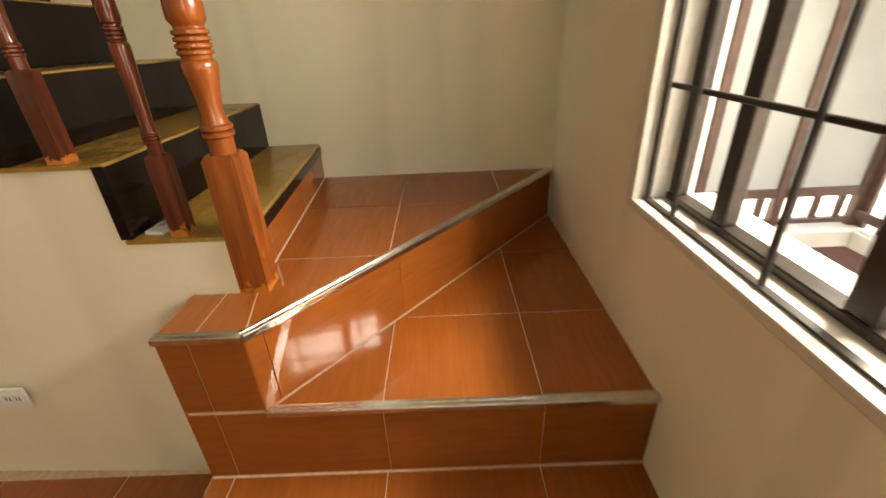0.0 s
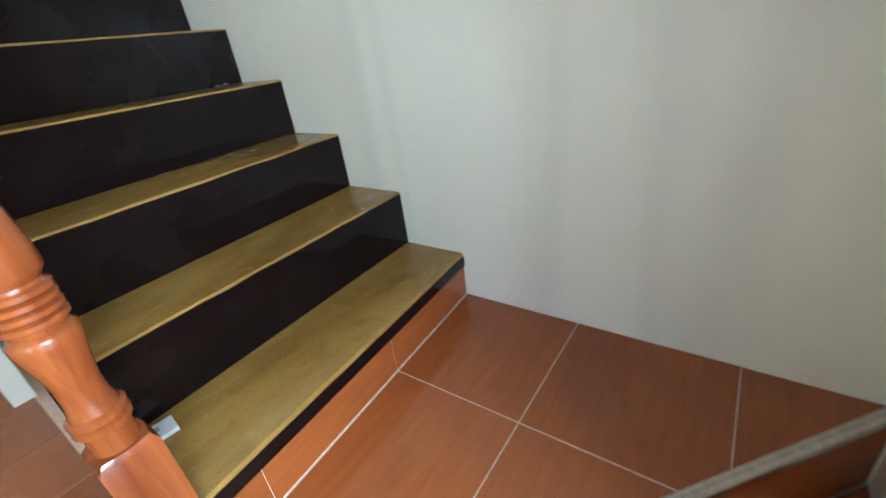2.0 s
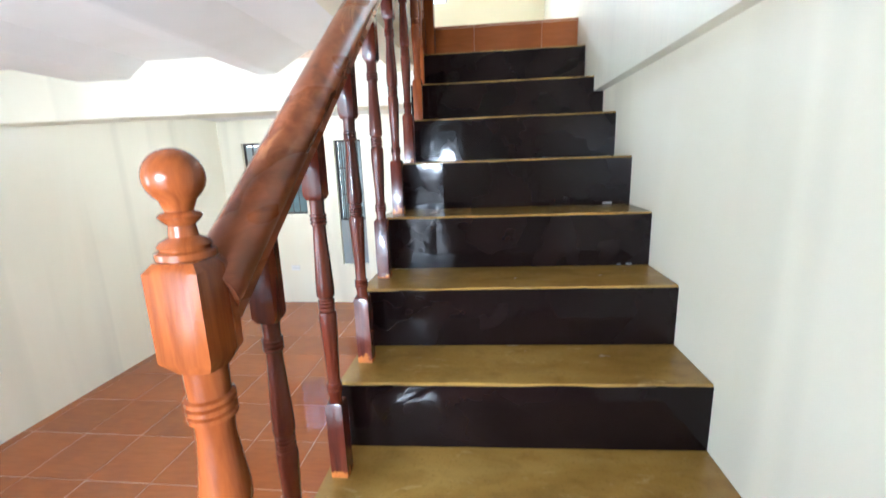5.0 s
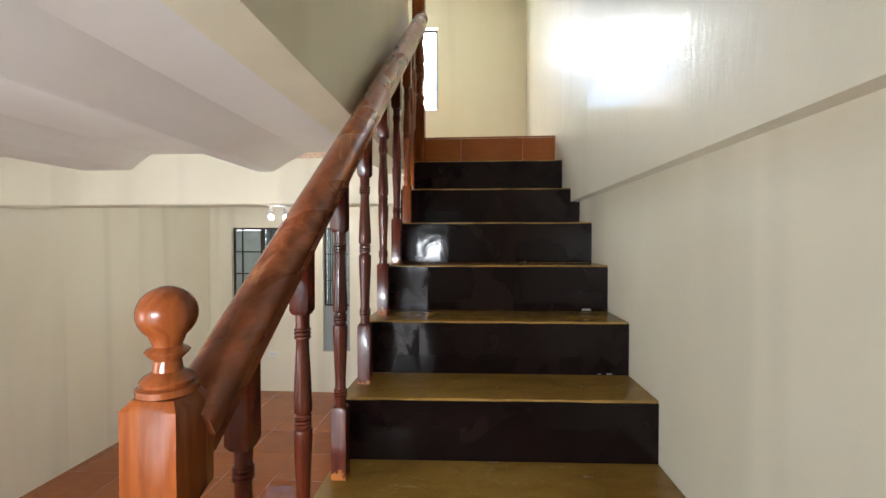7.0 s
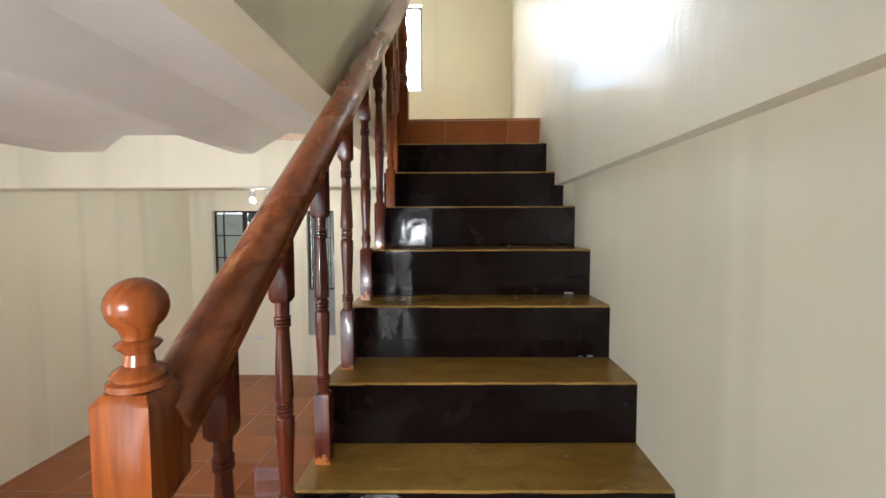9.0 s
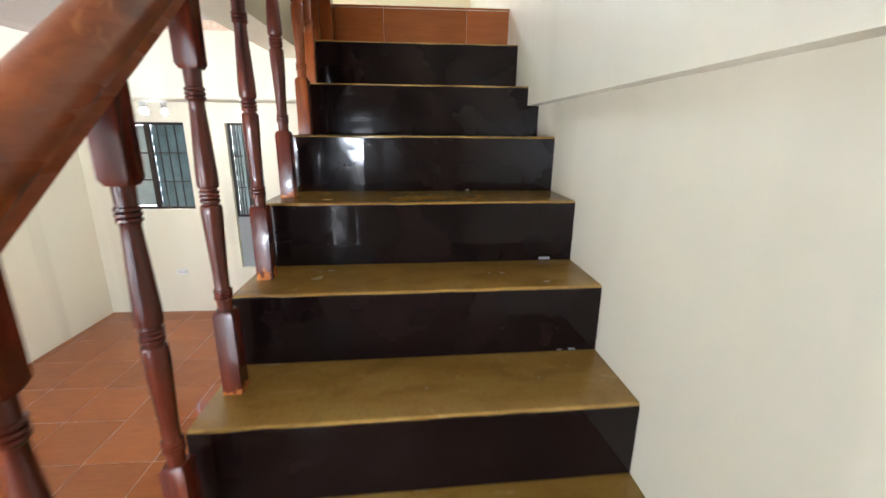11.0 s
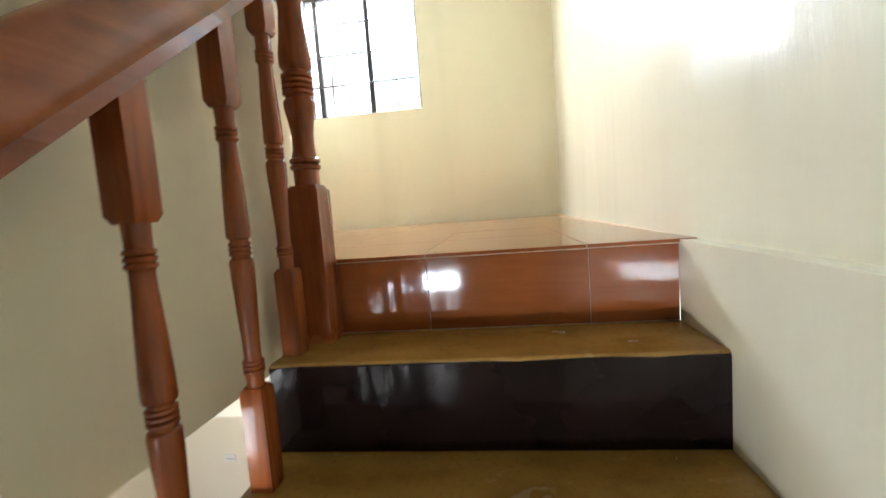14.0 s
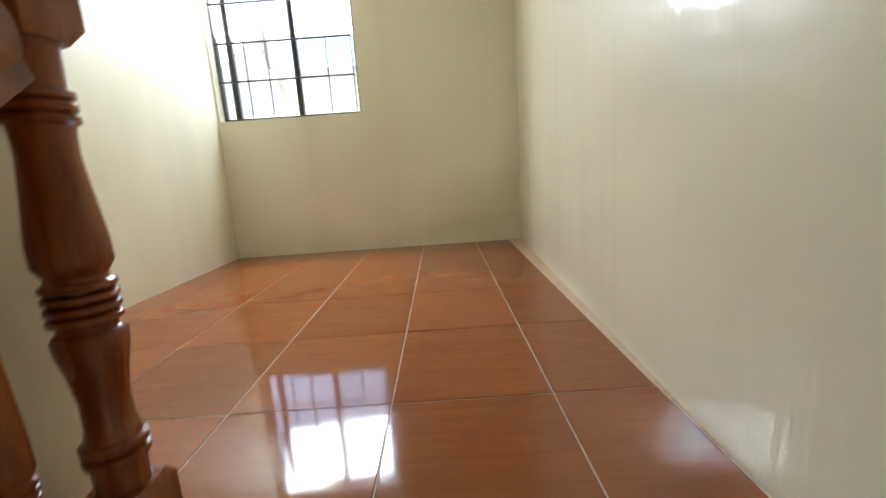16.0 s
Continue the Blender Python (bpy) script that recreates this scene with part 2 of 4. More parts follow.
OUT_WHITE = simple("white_exterior_wall", (0.52, 0.52, 0.50), 0.7, 0, 0.06, 6, 0.2)
OUT_GREEN = simple("pale_green_exterior_wall", (0.60, 0.66, 0.55), 0.7, 0, 0.08, 5, 0.2)
ROOF = simple("grey_brown_roof_sheet", (0.40, 0.37, 0.35), 0.6, 0, 0.2, 8, 0.2)
LEDGE_TILE = simple("red_brown_ledge_tile", (0.065, 0.022, 0.017), 0.5, 0, 0.2, 14)
EARTH = simple("pale_concrete_yard", (0.42, 0.40, 0.37), 0.85, 0, 0.2, 3, 0.3)
LEAF = simple("green_leaf", (0.10, 0.17, 0.03), 0.5, 0, 0.4, 9)
BARK = simple("grey_bark", (0.14, 0.10, 0.07), 0.9, 0, 0.3, 30, 0.5)

GLASS = bpy.data.materials.new("clear_glass")
GLASS.use_nodes = True
gb = sh(GLASS)
gb.inputs["Transmission Weight"].default_value = 1.0
gb.inputs["Roughness"].default_value = 0.02
gb.inputs["IOR"].default_value = 1.45
gb.inputs["Base Color"].default_value = (0.93, 0.97, 0.96, 1)
PALE_PANE = simple("pale_obscure_glass", (0.30, 0.36, 0.35), 0.15, 0, 0.1, 7)
FROST = simple("obscure_louvre_glass", (0.10, 0.14, 0.145), 0.12, 0, 0.15, 9)

GLOW = bpy.data.materials.new("lit_bulb")
GLOW.use_nodes = True
sh(GLOW).inputs["Emission Color"].default_value = (1.0, 0.95, 0.86, 1)
sh(GLOW).inputs["Emission Strength"].default_value = 25.0


# ---- mesh helpers ----
def finish(bm, name, material, smooth=False):
    me = bpy.data.meshes.new(name)
    bmesh.ops.recalc_face_normals(bm, faces=bm.faces)
    if smooth:
        for f in bm.faces:
            f.smooth = True
    bm.to_mesh(me)
    bm.free()
    if smooth:
        me.set_sharp_from_angle(angle=radians(38))
    for m in (material if isinstance(material, (list, tuple)) else [material]):
        me.materials.append(m)
    return me


def part(name, bm, material, parent=None, label="", smooth=False):
    ob = new(name, finish(bm, name, material, smooth))
    if parent:
        ob.parent = parent
    return tagged(ob, label) if label else ob


def thing(name, place, label, category, group="", kind=""):
    ob = new(name)
    ob.location = place
    ob.empty_display_size = 0.1
    return tagged(ob, label, category, group, kind)


def add_box(bm, lo, hi, bevel=0.0, segments=1):
    lo, hi = [min(a, b) for a, b in zip(lo, hi)], [max(a, b) for a, b in zip(lo, hi)]
    vs = [bm.verts.new((x, y, z)) for x in (lo[0], hi[0]) for y in (lo[1], hi[1]) for z in (lo[2], hi[2])]
    idx = ((0, 1, 3, 2), (4, 6, 7, 5), (0, 4, 5, 1), (2, 3, 7, 6), (0, 2, 6, 4), (1, 5, 7, 3))
    fs = [bm.faces.new([vs[i] for i in f]) for f in idx]
    if bevel:
        es = list({e for f in fs for e in f.edges})
        bmesh.ops.bevel(bm, geom=es, offset=bevel, segments=segments, affect="EDGES", profile=0.7)


def box(lo, hi, bevel=0.0, segments=1):
    bm = bmesh.new()
    add_box(bm, lo, hi, bevel, segments)
    return bm


def add_prism(bm, pts, z0, z1, bevel=0.0):
    """A plate with the outline pts in plan, from z0 to z1."""
    a = [bm.verts.new((x, y, z0)) for x, y in pts]
    b = [bm.verts.new((x, y, z1)) for x, y in pts]
    n = len(pts)
    top = bm.faces.new(b)
    bm.faces.new(a[::-1])
    for i in range(n):
        bm.faces.new((a[i], a[(i + 1) % n], b[(i + 1) % n], b[i]))
    if bevel:
        bmesh.ops.bevel(bm, geom=list(top.edges), offset=bevel, segments=1, affect="EDGES")


def prism(pts, z0, z1, bevel=0.0):
    bm = bmesh.new()
    add_prism(bm, pts, z0, z1, bevel)
    return bm


def add_lathe(bm, prof, n=20, sq=()):
    """Rings of (z, r, squareness) round the z axis: squareness 1 gives a square of half width r, 0 a circle."""
    rings = []
    for z, r, s in prof:
        ring = []
        for i in range(n):
            a = 2 * math.pi * i / n
            c, d = math.cos(a), math.sin(a)
            k = 1 / max(abs(c), abs(d))
            k = min(k, 1.385)
            f = (1 - s) + s * k
            ring.append(bm.verts.new((r * f * c, r * f * d, z)))
        rings.append(ring)
    for a, b in zip(rings, rings[1:]):
        for i in range(n):
            bm.faces.new((a[i], a[(i + 1) % n], b[(i + 1) % n], b[i]))
    bm.faces.new(rings[0][::-1])
    bm.faces.new(rings[-1])


def clip(poly, a, b):
    """What of a convex polygon lies to the left of the line from a to b."""
    out = []
    side = lambda p: (b[0] - a[0]) * (p[1] - a[1]) - (b[1] - a[1]) * (p[0] - a[0])
    for i, p in enumerate(poly):
        q = poly[(i + 1) % len(poly)]
        sp, sq_ = side(p), side(q)
        if sp >= 0:
            out.append(p)
        if sp * sq_ < 0:
            t = sp / (sp - sq_)
            out.append((p[0] + t * (q[0] - p[0]), p[1] + t * (q[1] - p[1])))
    return out


def shrink(poly, d):
    n = len(poly)
    out = list(poly)
    for i in range(n):
        a, b = poly[i], poly[(i + 1) % n]
        ln = math.hypot(b[0] - a[0], b[1] - a[1])
        if ln < 1e-6:
            continue
        ox, oy = -(b[1] - a[1]) / ln * d, (b[0] - a[0]) / ln * d
        out = clip(out, (a[0] + ox, a[1] + oy), (b[0] + ox, b[1] + oy))
        if len(out) < 3:
            return []
    return out


def tiles_flat(parent, outline, xs, ys, z, thick=0.008, gap=0.0015):
    """Tiles on the lines xs and ys, cut to a convex anticlockwise outline, with their tops at z."""
    for x0, x1 in zip(xs, xs[1:]):
        for y0, y1 in zip(ys, ys[1:]):
            poly = [(x0, y0), (x1, y0), (x1, y1), (x0, y1)]
            for i in range(len(outline)):
                poly = clip(poly, outline[i], outline[(i + 1) % len(outline)])
                if len(poly) < 3:
                    break
            if len(poly) < 3:
                continue
            poly = shrink(poly, gap)
            if len(poly) < 3:
                continue
            cx, cy = sum(p[0] for p in poly) / len(poly), sum(p[1] for p in poly) / len(poly)
            bm = prism([(p[0] - cx, p[1] - cy) for p in poly], -thick, 0, 0.0012)
            ob = part("tile", bm, TILE, parent)
            ob.location = (cx, cy, z + random.uniform(-0.0004, 0.0004))


def tiles_upright(parent, a, b, z0, z1, cuts, thick=0.008, gap=0.0006):
    """Tiles on the upright face from a to b (to the right of that way lies the open side), cut at the distances given."""
    d = Vector((b[0] - a[0], b[1] - a[1], 0))
    ln = d.length
    d.normalize()
    ang = math.atan2(d.y, d.x)
    ends = [0] + [c for c in cuts if 0.01 < c < ln - 0.01] + [ln]
    for s0, s1 in zip(ends, ends[1:]):
        w = (s1 - s0) / 2 - gap
        h = (z1 - z0) / 2
        ob = part("tile", box((-w, 0, -h + 0.001), (w, thick, h - 0.001), 0.0012), TILE, parent)
        ob.matrix_local = Matrix.Translation((a[0] + d.x * (s0 + s1) / 2, a[1] + d.y * (s0 + s1) / 2, (z0 + z1) / 2)) @ Matrix.Rotation(ang, 4, "Z")


def wall(name, lo, hi, material, label):
    return tagged(part(name, box(lo, hi), material), label, "wall", kind="structure")


def wall_with_hole(name, lo, hi, axis, holes, material, label):
    """A wall in the plane across axis ('x' or 'y') with openings (a0, a1, z0, z1) along its length."""
    bm = bmesh.new()
    i = 0 if axis == "y" else 1
    xs = sorted({lo[i], hi[i], *[h[0] for h in holes], *[h[1] for h in holes]})
    zs = sorted({lo[2], hi[2], *[h[2] for h in holes], *[h[3] for h in holes]})
    for a, b in zip(xs, xs[1:]):
        run = None
        for c, d in zip(zs, zs[1:]):
            mid = ((a + b) / 2, (c + d) / 2)
            if any(h[0] < mid[0] < h[1] and h[2] < mid[1] < h[3] for h in holes):
                continue
            p, q = list(lo), list(hi)
            p[i], q[i], p[2], q[2] = a, b, c, d
            add_box(bm, p, q)
    bmesh.ops.remove_doubles(bm, verts=bm.verts, dist=1e-5)
    dup = {}
    for f in bm.faces:
        dup.setdefault(tuple(round(v, 4) for v in f.calc_center_median()), []).append(f)
    bmesh.ops.delete(bm, geom=[f for fs in dup.values() if len(fs) > 1 for f in fs], context="FACES")
    return tagged(part(name, bm, material), label, "wall", kind="structure")


# ---- plan ----
FLOOR_Z, A_Z, B_Z, C_Z = -0.12, 0.125, 0.368, 0.603
R = 0.19
NOSE = [0.0, 0.232, 0.472, 0.710, 0.956, 1.197, 1.439, 1.668, 1.886, 2.093]
SKEW = [-0.06, -0.012, -0.033, -0.037, -0.031, -0.034, -0.012, -0.010, -0.004, 0.0]
TOP = [(4 + k) * R for k in range(10)]
LAND = TOP[9]
XL, XB, XBEAM, XUP = -0.977, -1.178, -0.046, 0.088
XLEDGE, XF, YD, YE = -0.006, -0.994, -0.095, 0.110
SOUTH, NORTH, NORTH_LOW, WEST = -1.072, 4.66, 4.65, -3.96
WELL_Z, BEAM_Z, ROOF_Z = 2.240, 2.018, 4.95
WX = -2.0


def left_of(y):
    """The open side of the stair, which narrows a little on the way up."""
    return min(-0.940, -0.988 + 0.037 * y)


# ---- setting ----
floor = tagged(part("floor", box((WEST - 0.2, SOUTH - 0.2, FLOOR_Z - 0.15), (0.2, NORTH_LOW + 0.2, FLOOR_Z - 0.0016)), GROUT), "glossy orange-brown tiled floor of the lower room", "floor", kind="structure")
wall("wall_east", (0, SOUTH, FLOOR_Z - 0.1), (0.3, NORTH_LOW, BEAM_Z), WALL, "cream gloss-painted plaster wall beside the stairs")
wall("wall_east_beam", (XBEAM, SOUTH, BEAM_Z), (0.3, NOSE[9] + 0.004, LAND - 0.002), WALL_GLOSS, "cream painted concrete beam standing out over the stairs")
tagged(part("wall_east_upper", prism([(XLEDGE, SOUTH), (0.3, SOUTH), (0.3, NORTH), (XUP, NORTH), (XLEDGE, 2.1)], LAND - 0.002, ROOF_Z), WALL_GLOSS), "glossy cream wall of the upper landing", "wall", kind="structure")
wall_with_hole("wall_south", (WEST, SOUTH - 0.16, FLOOR_Z - 0.1), (0.3, SOUTH, ROOF_Z), "y", [(-1.85, -0.836, 0.752, 2.0), (-3.7, -2.6, 0.9, 2.0)], WALL, "cream plaster wall with a barred window")
wall_with_hole("wall_north_upper", (WX - 0.16, NORTH, 2.3), (0.3, NORTH + 0.14, ROOF_Z), "y", [(-1.985, -0.996, 3.44, 4.46)], WALL_YELLOW, "pale yellow landing wall with a barred window")
wall_with_hole("wall_north_lower", (WEST, NORTH_LOW, FLOOR_Z - 0.1), (0.3, NORTH_LOW + 0.16, 2.33), "y", [(-3.67, -2.875, 1.075, 1.985), (-2.46, -2.115, 0.40, 1.985)], WALL, "cream wall of the lower room with louvred windows")
wall("wall_west", (WEST - 0.2, SOUTH - 0.16, FLOOR_Z - 0.1), (WEST, NORTH_LOW + 0.16, 2.6), WALL, "plain cream wall of the lower room")
wall("wall_stairwell", (XL - 0.14, SOUTH, WELL_Z), (XL + 0.003, 2.15, ROOF_Z), WALL_YELLOW, "pale yellow wall hanging over the stair's open side")
wall("wall_landing_west", (WX - 0.16, 2.15, LAND - 0.1), (WX, NORTH, ROOF_Z), WALL_YELLOW, "pale yellow wall of the upper landing")
wall("wall_landing_south", (WX, 2.01, LAND + 0.001), (XL - 0.141, 2.15, ROOF_Z), WALL_YELLOW, "pale yellow wall closing the upper landing")
wall("wall_below_landing", (XL - 0.1, 2.32, FLOOR_Z - 0.1), (XL, NORTH_LOW, 2.2699), WALL, "cream wall under the upper landing")
tagged(part("ceiling_upper", box((WX - 0.2, SOUTH - 0.1, ROOF_Z), (0.3, NORTH + 0.1, ROOF_Z + 0.1)), CEIL), "white painted ceiling", "ceiling", kind="structure")

cb = box((WEST, SOUTH, 2.39), (XL - 0.14, 2.1, 2.54))


def add_rib(bm, section):
    """A downstand rib of the slab, its section (x, z) run from wall to beam."""
    a = [bm.verts.new((x, SOUTH + 0.001, z)) for x, z in section]
    b = [bm.verts.new((x, 2.095, z)) for x, z in section]
    for i in range(len(section)):
        k = (i + 1) % len(section)
        bm.faces.new((a[i], b[i], b[k], a[k]))
    bm.faces.new(a)
    bm.faces.new(b[::-1])


add_rib(cb, [(-1.63, 2.392), (-1.76, 2.325), (-1.85, 2.272), (-1.868, 2.266), (-1.965, 2.266), (-1.985, 2.276), (-2.02, 2.392)])
add_rib(cb, [(-2.70, 2.392), (-2.78, 2.34), (-2.84, 2.292), (-2.86, 2.286), (-3.19, 2.286), (-3.21, 2.296), (-3.23, 2.392)])
tagged(part("ceiling_lower", cb, CEIL), "white painted concrete ceiling with shallow ribs", "ceiling", kind="structure")
tagged(part("ceiling_beam", box((WEST, 2.1, 2.052), (XL, 2.32, 2.40), 0.008), WALL), "cream painted concrete beam under the upper landing", "beam", kind="structure")
tagged(part("ceiling_back", box((WEST, 2.32, 2.27), (XL, NORTH_LOW, 2.39)), CEIL), "white painted ceiling of the lower room", "ceiling", kind="structure")

landing = tagged(part("landing_floor", box((WX, NOSE[9] + 0.0025, LAND - 0.12), (XUP, NORTH, LAND - 0.0016)), GROUT), "glossy orange-brown tiled upper landing", "floor", kind="structure")

part("edge_core", box((XL + 0.021, NOSE[9] + 0.0025, TOP[8] - 0.03), (XBEAM - 0.001, 2.3, LAND - 0.1201)), GROUT, landing)

# ---- staircase ----
stairs = thing("staircase", (0, 0, 0), "painted concrete stair with ochre treads and black risers", "staircase", kind="structure")
DL = SKEW[0]
body = bmesh.new()
edges = []
for i in (0, 1):
    ys_ = [0.012] + [NOSE[k] + 0.012 + (SKEW[k] if i == 0 else 0) for k in range(1, 9)] + [2.099]
    edges.append([(left_of(y) if i == 0 else -0.001, y) for y in ys_])
low = [[body.verts.new((x, y, FLOOR_Z)) for x, y in e] for e in edges]
tops = [[(body.verts.new((*e[k], TOP[k] - 0.010)), body.verts.new((*e[k + 1], TOP[k] - 0.010))) for k in range(9)] for e in edges]
for k in range(9):
    for i in (0, 1):
        quad = [low[i][k], low[i][k + 1], tops[i][k][1], tops[i][k][0]] + ([tops[i][k - 1][1]] if k else [])
        body.faces.new(quad)
    body.faces.new((tops[0][k][0], tops[0][k][1], tops[1][k][1], tops[1][k][0]))
    if k:
        body.faces.new((tops[0][k - 1][1], tops[0][k][0], tops[1][k][0], tops[1][k - 1][1]))
body.faces.new((low[0][0], tops[0][0][0], tops[1][0][0], low[1][0]))
body.faces.new((low[0][-1], tops[0][8][1], tops[1][8][1], low[1][-1]))
part("side_wall", body, WALL, stairs, "cream plastered side of the stair")
part("first_step_end", prism([(XF, DL + 0.0015), (-0.001, 0.0015), (-0.001, 0.0119), (XF, 0.0119)], C_Z - 0.02, TOP[0] - 0.010), WALL, stairs)


def wavy_slab(lo, hi, n=14, amp=0.0012, skew=0.0):
    """A hand-finished slab with a slightly uneven front edge; skew moves the front edge at its low-x end."""
    bm = bmesh.new()
    rows = []
    for i in range(n + 1):
        f = i / n
        x = lo[0] + (hi[0] - lo[0]) * f
        dy, dz = random.uniform(-amp, amp), random.uniform(-amp, amp) * 0.6
        y0 = lo[1] + dy + skew * (1 - f)
        rows.append([bm.verts.new(p) for p in ((x, y0, lo[2]), (x, y0, hi[2] - 0.004 + dz), (x, y0 + 0.004, hi[2] + dz), (x, hi[1], hi[2]), (x, hi[1], lo[2]))])
    for a, b in zip(rows, rows[1:]):
        for j in range(5):
            bm.faces.new((a[j], b[j], b[(j + 1) % 5], a[(j + 1) % 5]))
    bm.faces.new(rows[0])
    bm.faces.new(rows[-1][::-1])
    return bm


for k in range(9):
    right = 0.0 if k < 7 else XBEAM
    left = left_of(NOSE[k]) - 0.002
    part("tread", wavy_slab((left, NOSE[k] - 0.001, TOP[k] - 0.010), (right - 0.0005, NOSE[k + 1] - (0 if k < 8 else 0.001), TOP[k]), skew=SKEW[k]), TREAD, stairs, "glossy ochre-painted tread")
    if k:
        bm = wavy_slab((left - 0.002, NOSE[k] - 0.003, TOP[k - 1] + 0.0005), ((0.0 if k < 7 else XBEAM) - 0.0005, NOSE[k] + 0.014, TOP[k] - 0.004), amp=0.0006, skew=SKEW[k])
        if k == 7:
            add_box(bm, (XBEAM - 0.0005, NOSE[k] - 0.003, TOP[k - 1] + 0.0005), (-0.0005, NOSE[k] + 0.014, BEAM_Z - 0.0005))
        part("riser", bm, RISER, stairs, "glossy black-brown painted riser")
part("riser", prism([(XF - 0.003, DL - 0.004), (-0.0005, -0.004), (-0.0005, 0.001), (XF - 0.003, DL + 0.002)], TOP[0] - 0.045, TOP[0] - 0.0105, 0.0015), RISER, stairs, "black painted band under the first ochre tread")
wall("wall_east_curb", (XBEAM, NOSE[8], TOP[7] - 0.02), (0.001, NOSE[9] + 0.004, BEAM_Z), WALL, "cream plaster under the beam end")

# tiled winder steps at the foot
foot = thing("tiled_steps", (0, 0, 0), "orange-brown tiled winder steps with metal edges", "staircase", kind="structure")
core = bmesh.new()
add_prism(core, [(0, SOUTH + 0.010), (0, 0.02), (XF, 0.02), (XF, YE - 0.001), (XB + 0.0016, YE - 0.001), (XB + 0.0016, YD + 0.0035)], FLOOR_Z, C_Z - 0.0016)
add_prism(core, [(-0.0, SOUTH), (XB + 0.0016, YD + 0.008), (XB + 0.0016, SOUTH)], FLOOR_Z, B_Z - 0.0016)
add_prism(core, [(XB + 0.0016, YE), (XB - 0.30, YE), (XB - 0.30, SOUTH), (XB + 0.0016, SOUTH)], FLOOR_Z, A_Z - 0.0016)
part("step_core", core, GROUT, foot)


def strip(a, b, z, name="edge_strip"):
    """A ribbed metal nosing strip along the edge from a to b."""
    d = Vector((b[0] - a[0], b[1] - a[1], 0))
    ln = d.length
    bm = bmesh.new()
    prof = [(-0.010, -0.014), (-0.010, 0.001), (-0.008, 0.003), (0.002, 0.003), (0.003, 0.0015), (0.006, 0.0015), (0.007, 0.003), (0.016, 0.003), (0.017, -0.002)]
    e0 = [bm.verts.new((0, y, zz)) for y, zz in prof]
    e1 = [bm.verts.new((ln, y, zz)) for y, zz in prof]
    m = len(prof)
    for i in range(m):
        bm.faces.new((e0[i], e1[i], e1[(i + 1) % m], e0[(i + 1) % m]))
    bm.faces.new(e0)
    bm.faces.new(e1[::-1])
    ob = part(name, bm, ALU, foot, "scuffed aluminium edge strip")
    ob.matrix_local = Matrix.Translation((a[0], a[1], z)) @ Matrix.Rotation(math.atan2(d.y, d.x), 4, "Z")
    return ob


strip((XB, YD), (0.0, SOUTH + 0.006), C_Z)
strip((XB, YE), (XB, YD), C_Z)
strip((XB, YD), (XB, SOUTH), B_Z)

# ---- balustrade ----
RX = -0.956
DRIFT = 0.042


def rail_low(y):
    return 1.512 + 0.800 * y


def ring_set(z, r, count, d=0.011):
    """Turned beads, stacked upwards from z."""
    out = []
    for i in range(count):
        out += [(z + i * d, r * 0.84, 0), (z + i * d + d * 0.25, r, 0), (z + i * d + d * 0.75, r, 0), (z + (i + 1) * d, r * 0.84, 0)]
    return out


def lathe_mesh(prof, material, n=16):
    bm = bmesh.new()
    add_lathe(bm, prof, n)
    return finish(bm, "turning", material, True)


def baluster(place, h, slope, shaft, foot_m, label, foot_h):
    """A turned baluster: square foot and head, two vases and three sets of beads between; the head is cut to the rail's slope."""
    q, r = 0.0215, 0.0192
    ob = thing("baluster", place, label, "baluster", "balusters of the stair rail")
    f = lambda v: foot_h + v
    p = [(f(-0.002), r * 0.84, 0), (f(0.012), r * 0.80, 0), (f(0.020), r * 0.82, 0)]
    p += ring_set(f(0.024), r * 0.98, 3, 0.0085)
    p += [(f(0.053), r * 0.78, 0), (f(0.085), r * 0.80, 0), (f(0.14), r * 0.93, 0), (f(0.20), r * 1.06, 0), (f(0.226), r * 1.08, 0), (f(0.231), r * 1.02, 0), (f(0.234), r * 0.82, 0)]
    p += ring_set(f(0.237), r * 1.0, 3, 0.0085)
    p += [(f(0.266), r * 0.82, 0), (f(0.269), r * 1.02, 0), (f(0.275), r * 1.08, 0), (f(0.30), r * 1.06, 0), (f(0.36), r * 0.92, 0), (f(0.41), r * 0.78, 0), (f(0.432), r * 0.74, 0)]
    p += ring_set(f(0.436), r * 0.96, 3, 0.0085)
    p += [(f(0.466), r * 0.80, 0), (f(0.480), r * 0.82, 0), (f(0.497), r * 0.86, 0)]
    head = f(0.492)
    for name, prof_, m, dz in (("foot_block", [(0, q, 1), (foot_h - 0.008, q, 1), (foot_h, q * 0.86, 0.6)], foot_m, 0), ("shaft", p, shaft, 0), ("head_block", [(head, q * 0.86, 0.6), (head + 0.010, q, 1), (h, q, 1)], shaft, 1)):
        me = lathe_mesh(prof_, m)
        if dz:
            for v in me.vertices:
                if v.co.z > h - 0.001:
                    v.co.z += v.co.y * slope + 0.012
        c = new(name, me)
        c.parent = ob
    return ob


for k in range(9):
    by = NOSE[k] + (0.105 if k < 8 else 0.066)
    bx = RX + DRIFT * by - (0.0, 0.026, 0.044)[max(0, k - 6)]
    h = rail_low(by) - TOP[k]
    red = k < 6
    baluster((bx, by, TOP[k]), h, 0.80, WOOD_RED if red else WOOD_ORANGE, WOOD_FOOT if red else WOOD_ORANGE, "turned dark red varnished wooden baluster with scuffed foot, on a tread" if red else "turned orange-varnished wooden baluster standing on a tread", 0.203 if k < 6 else 0.193)


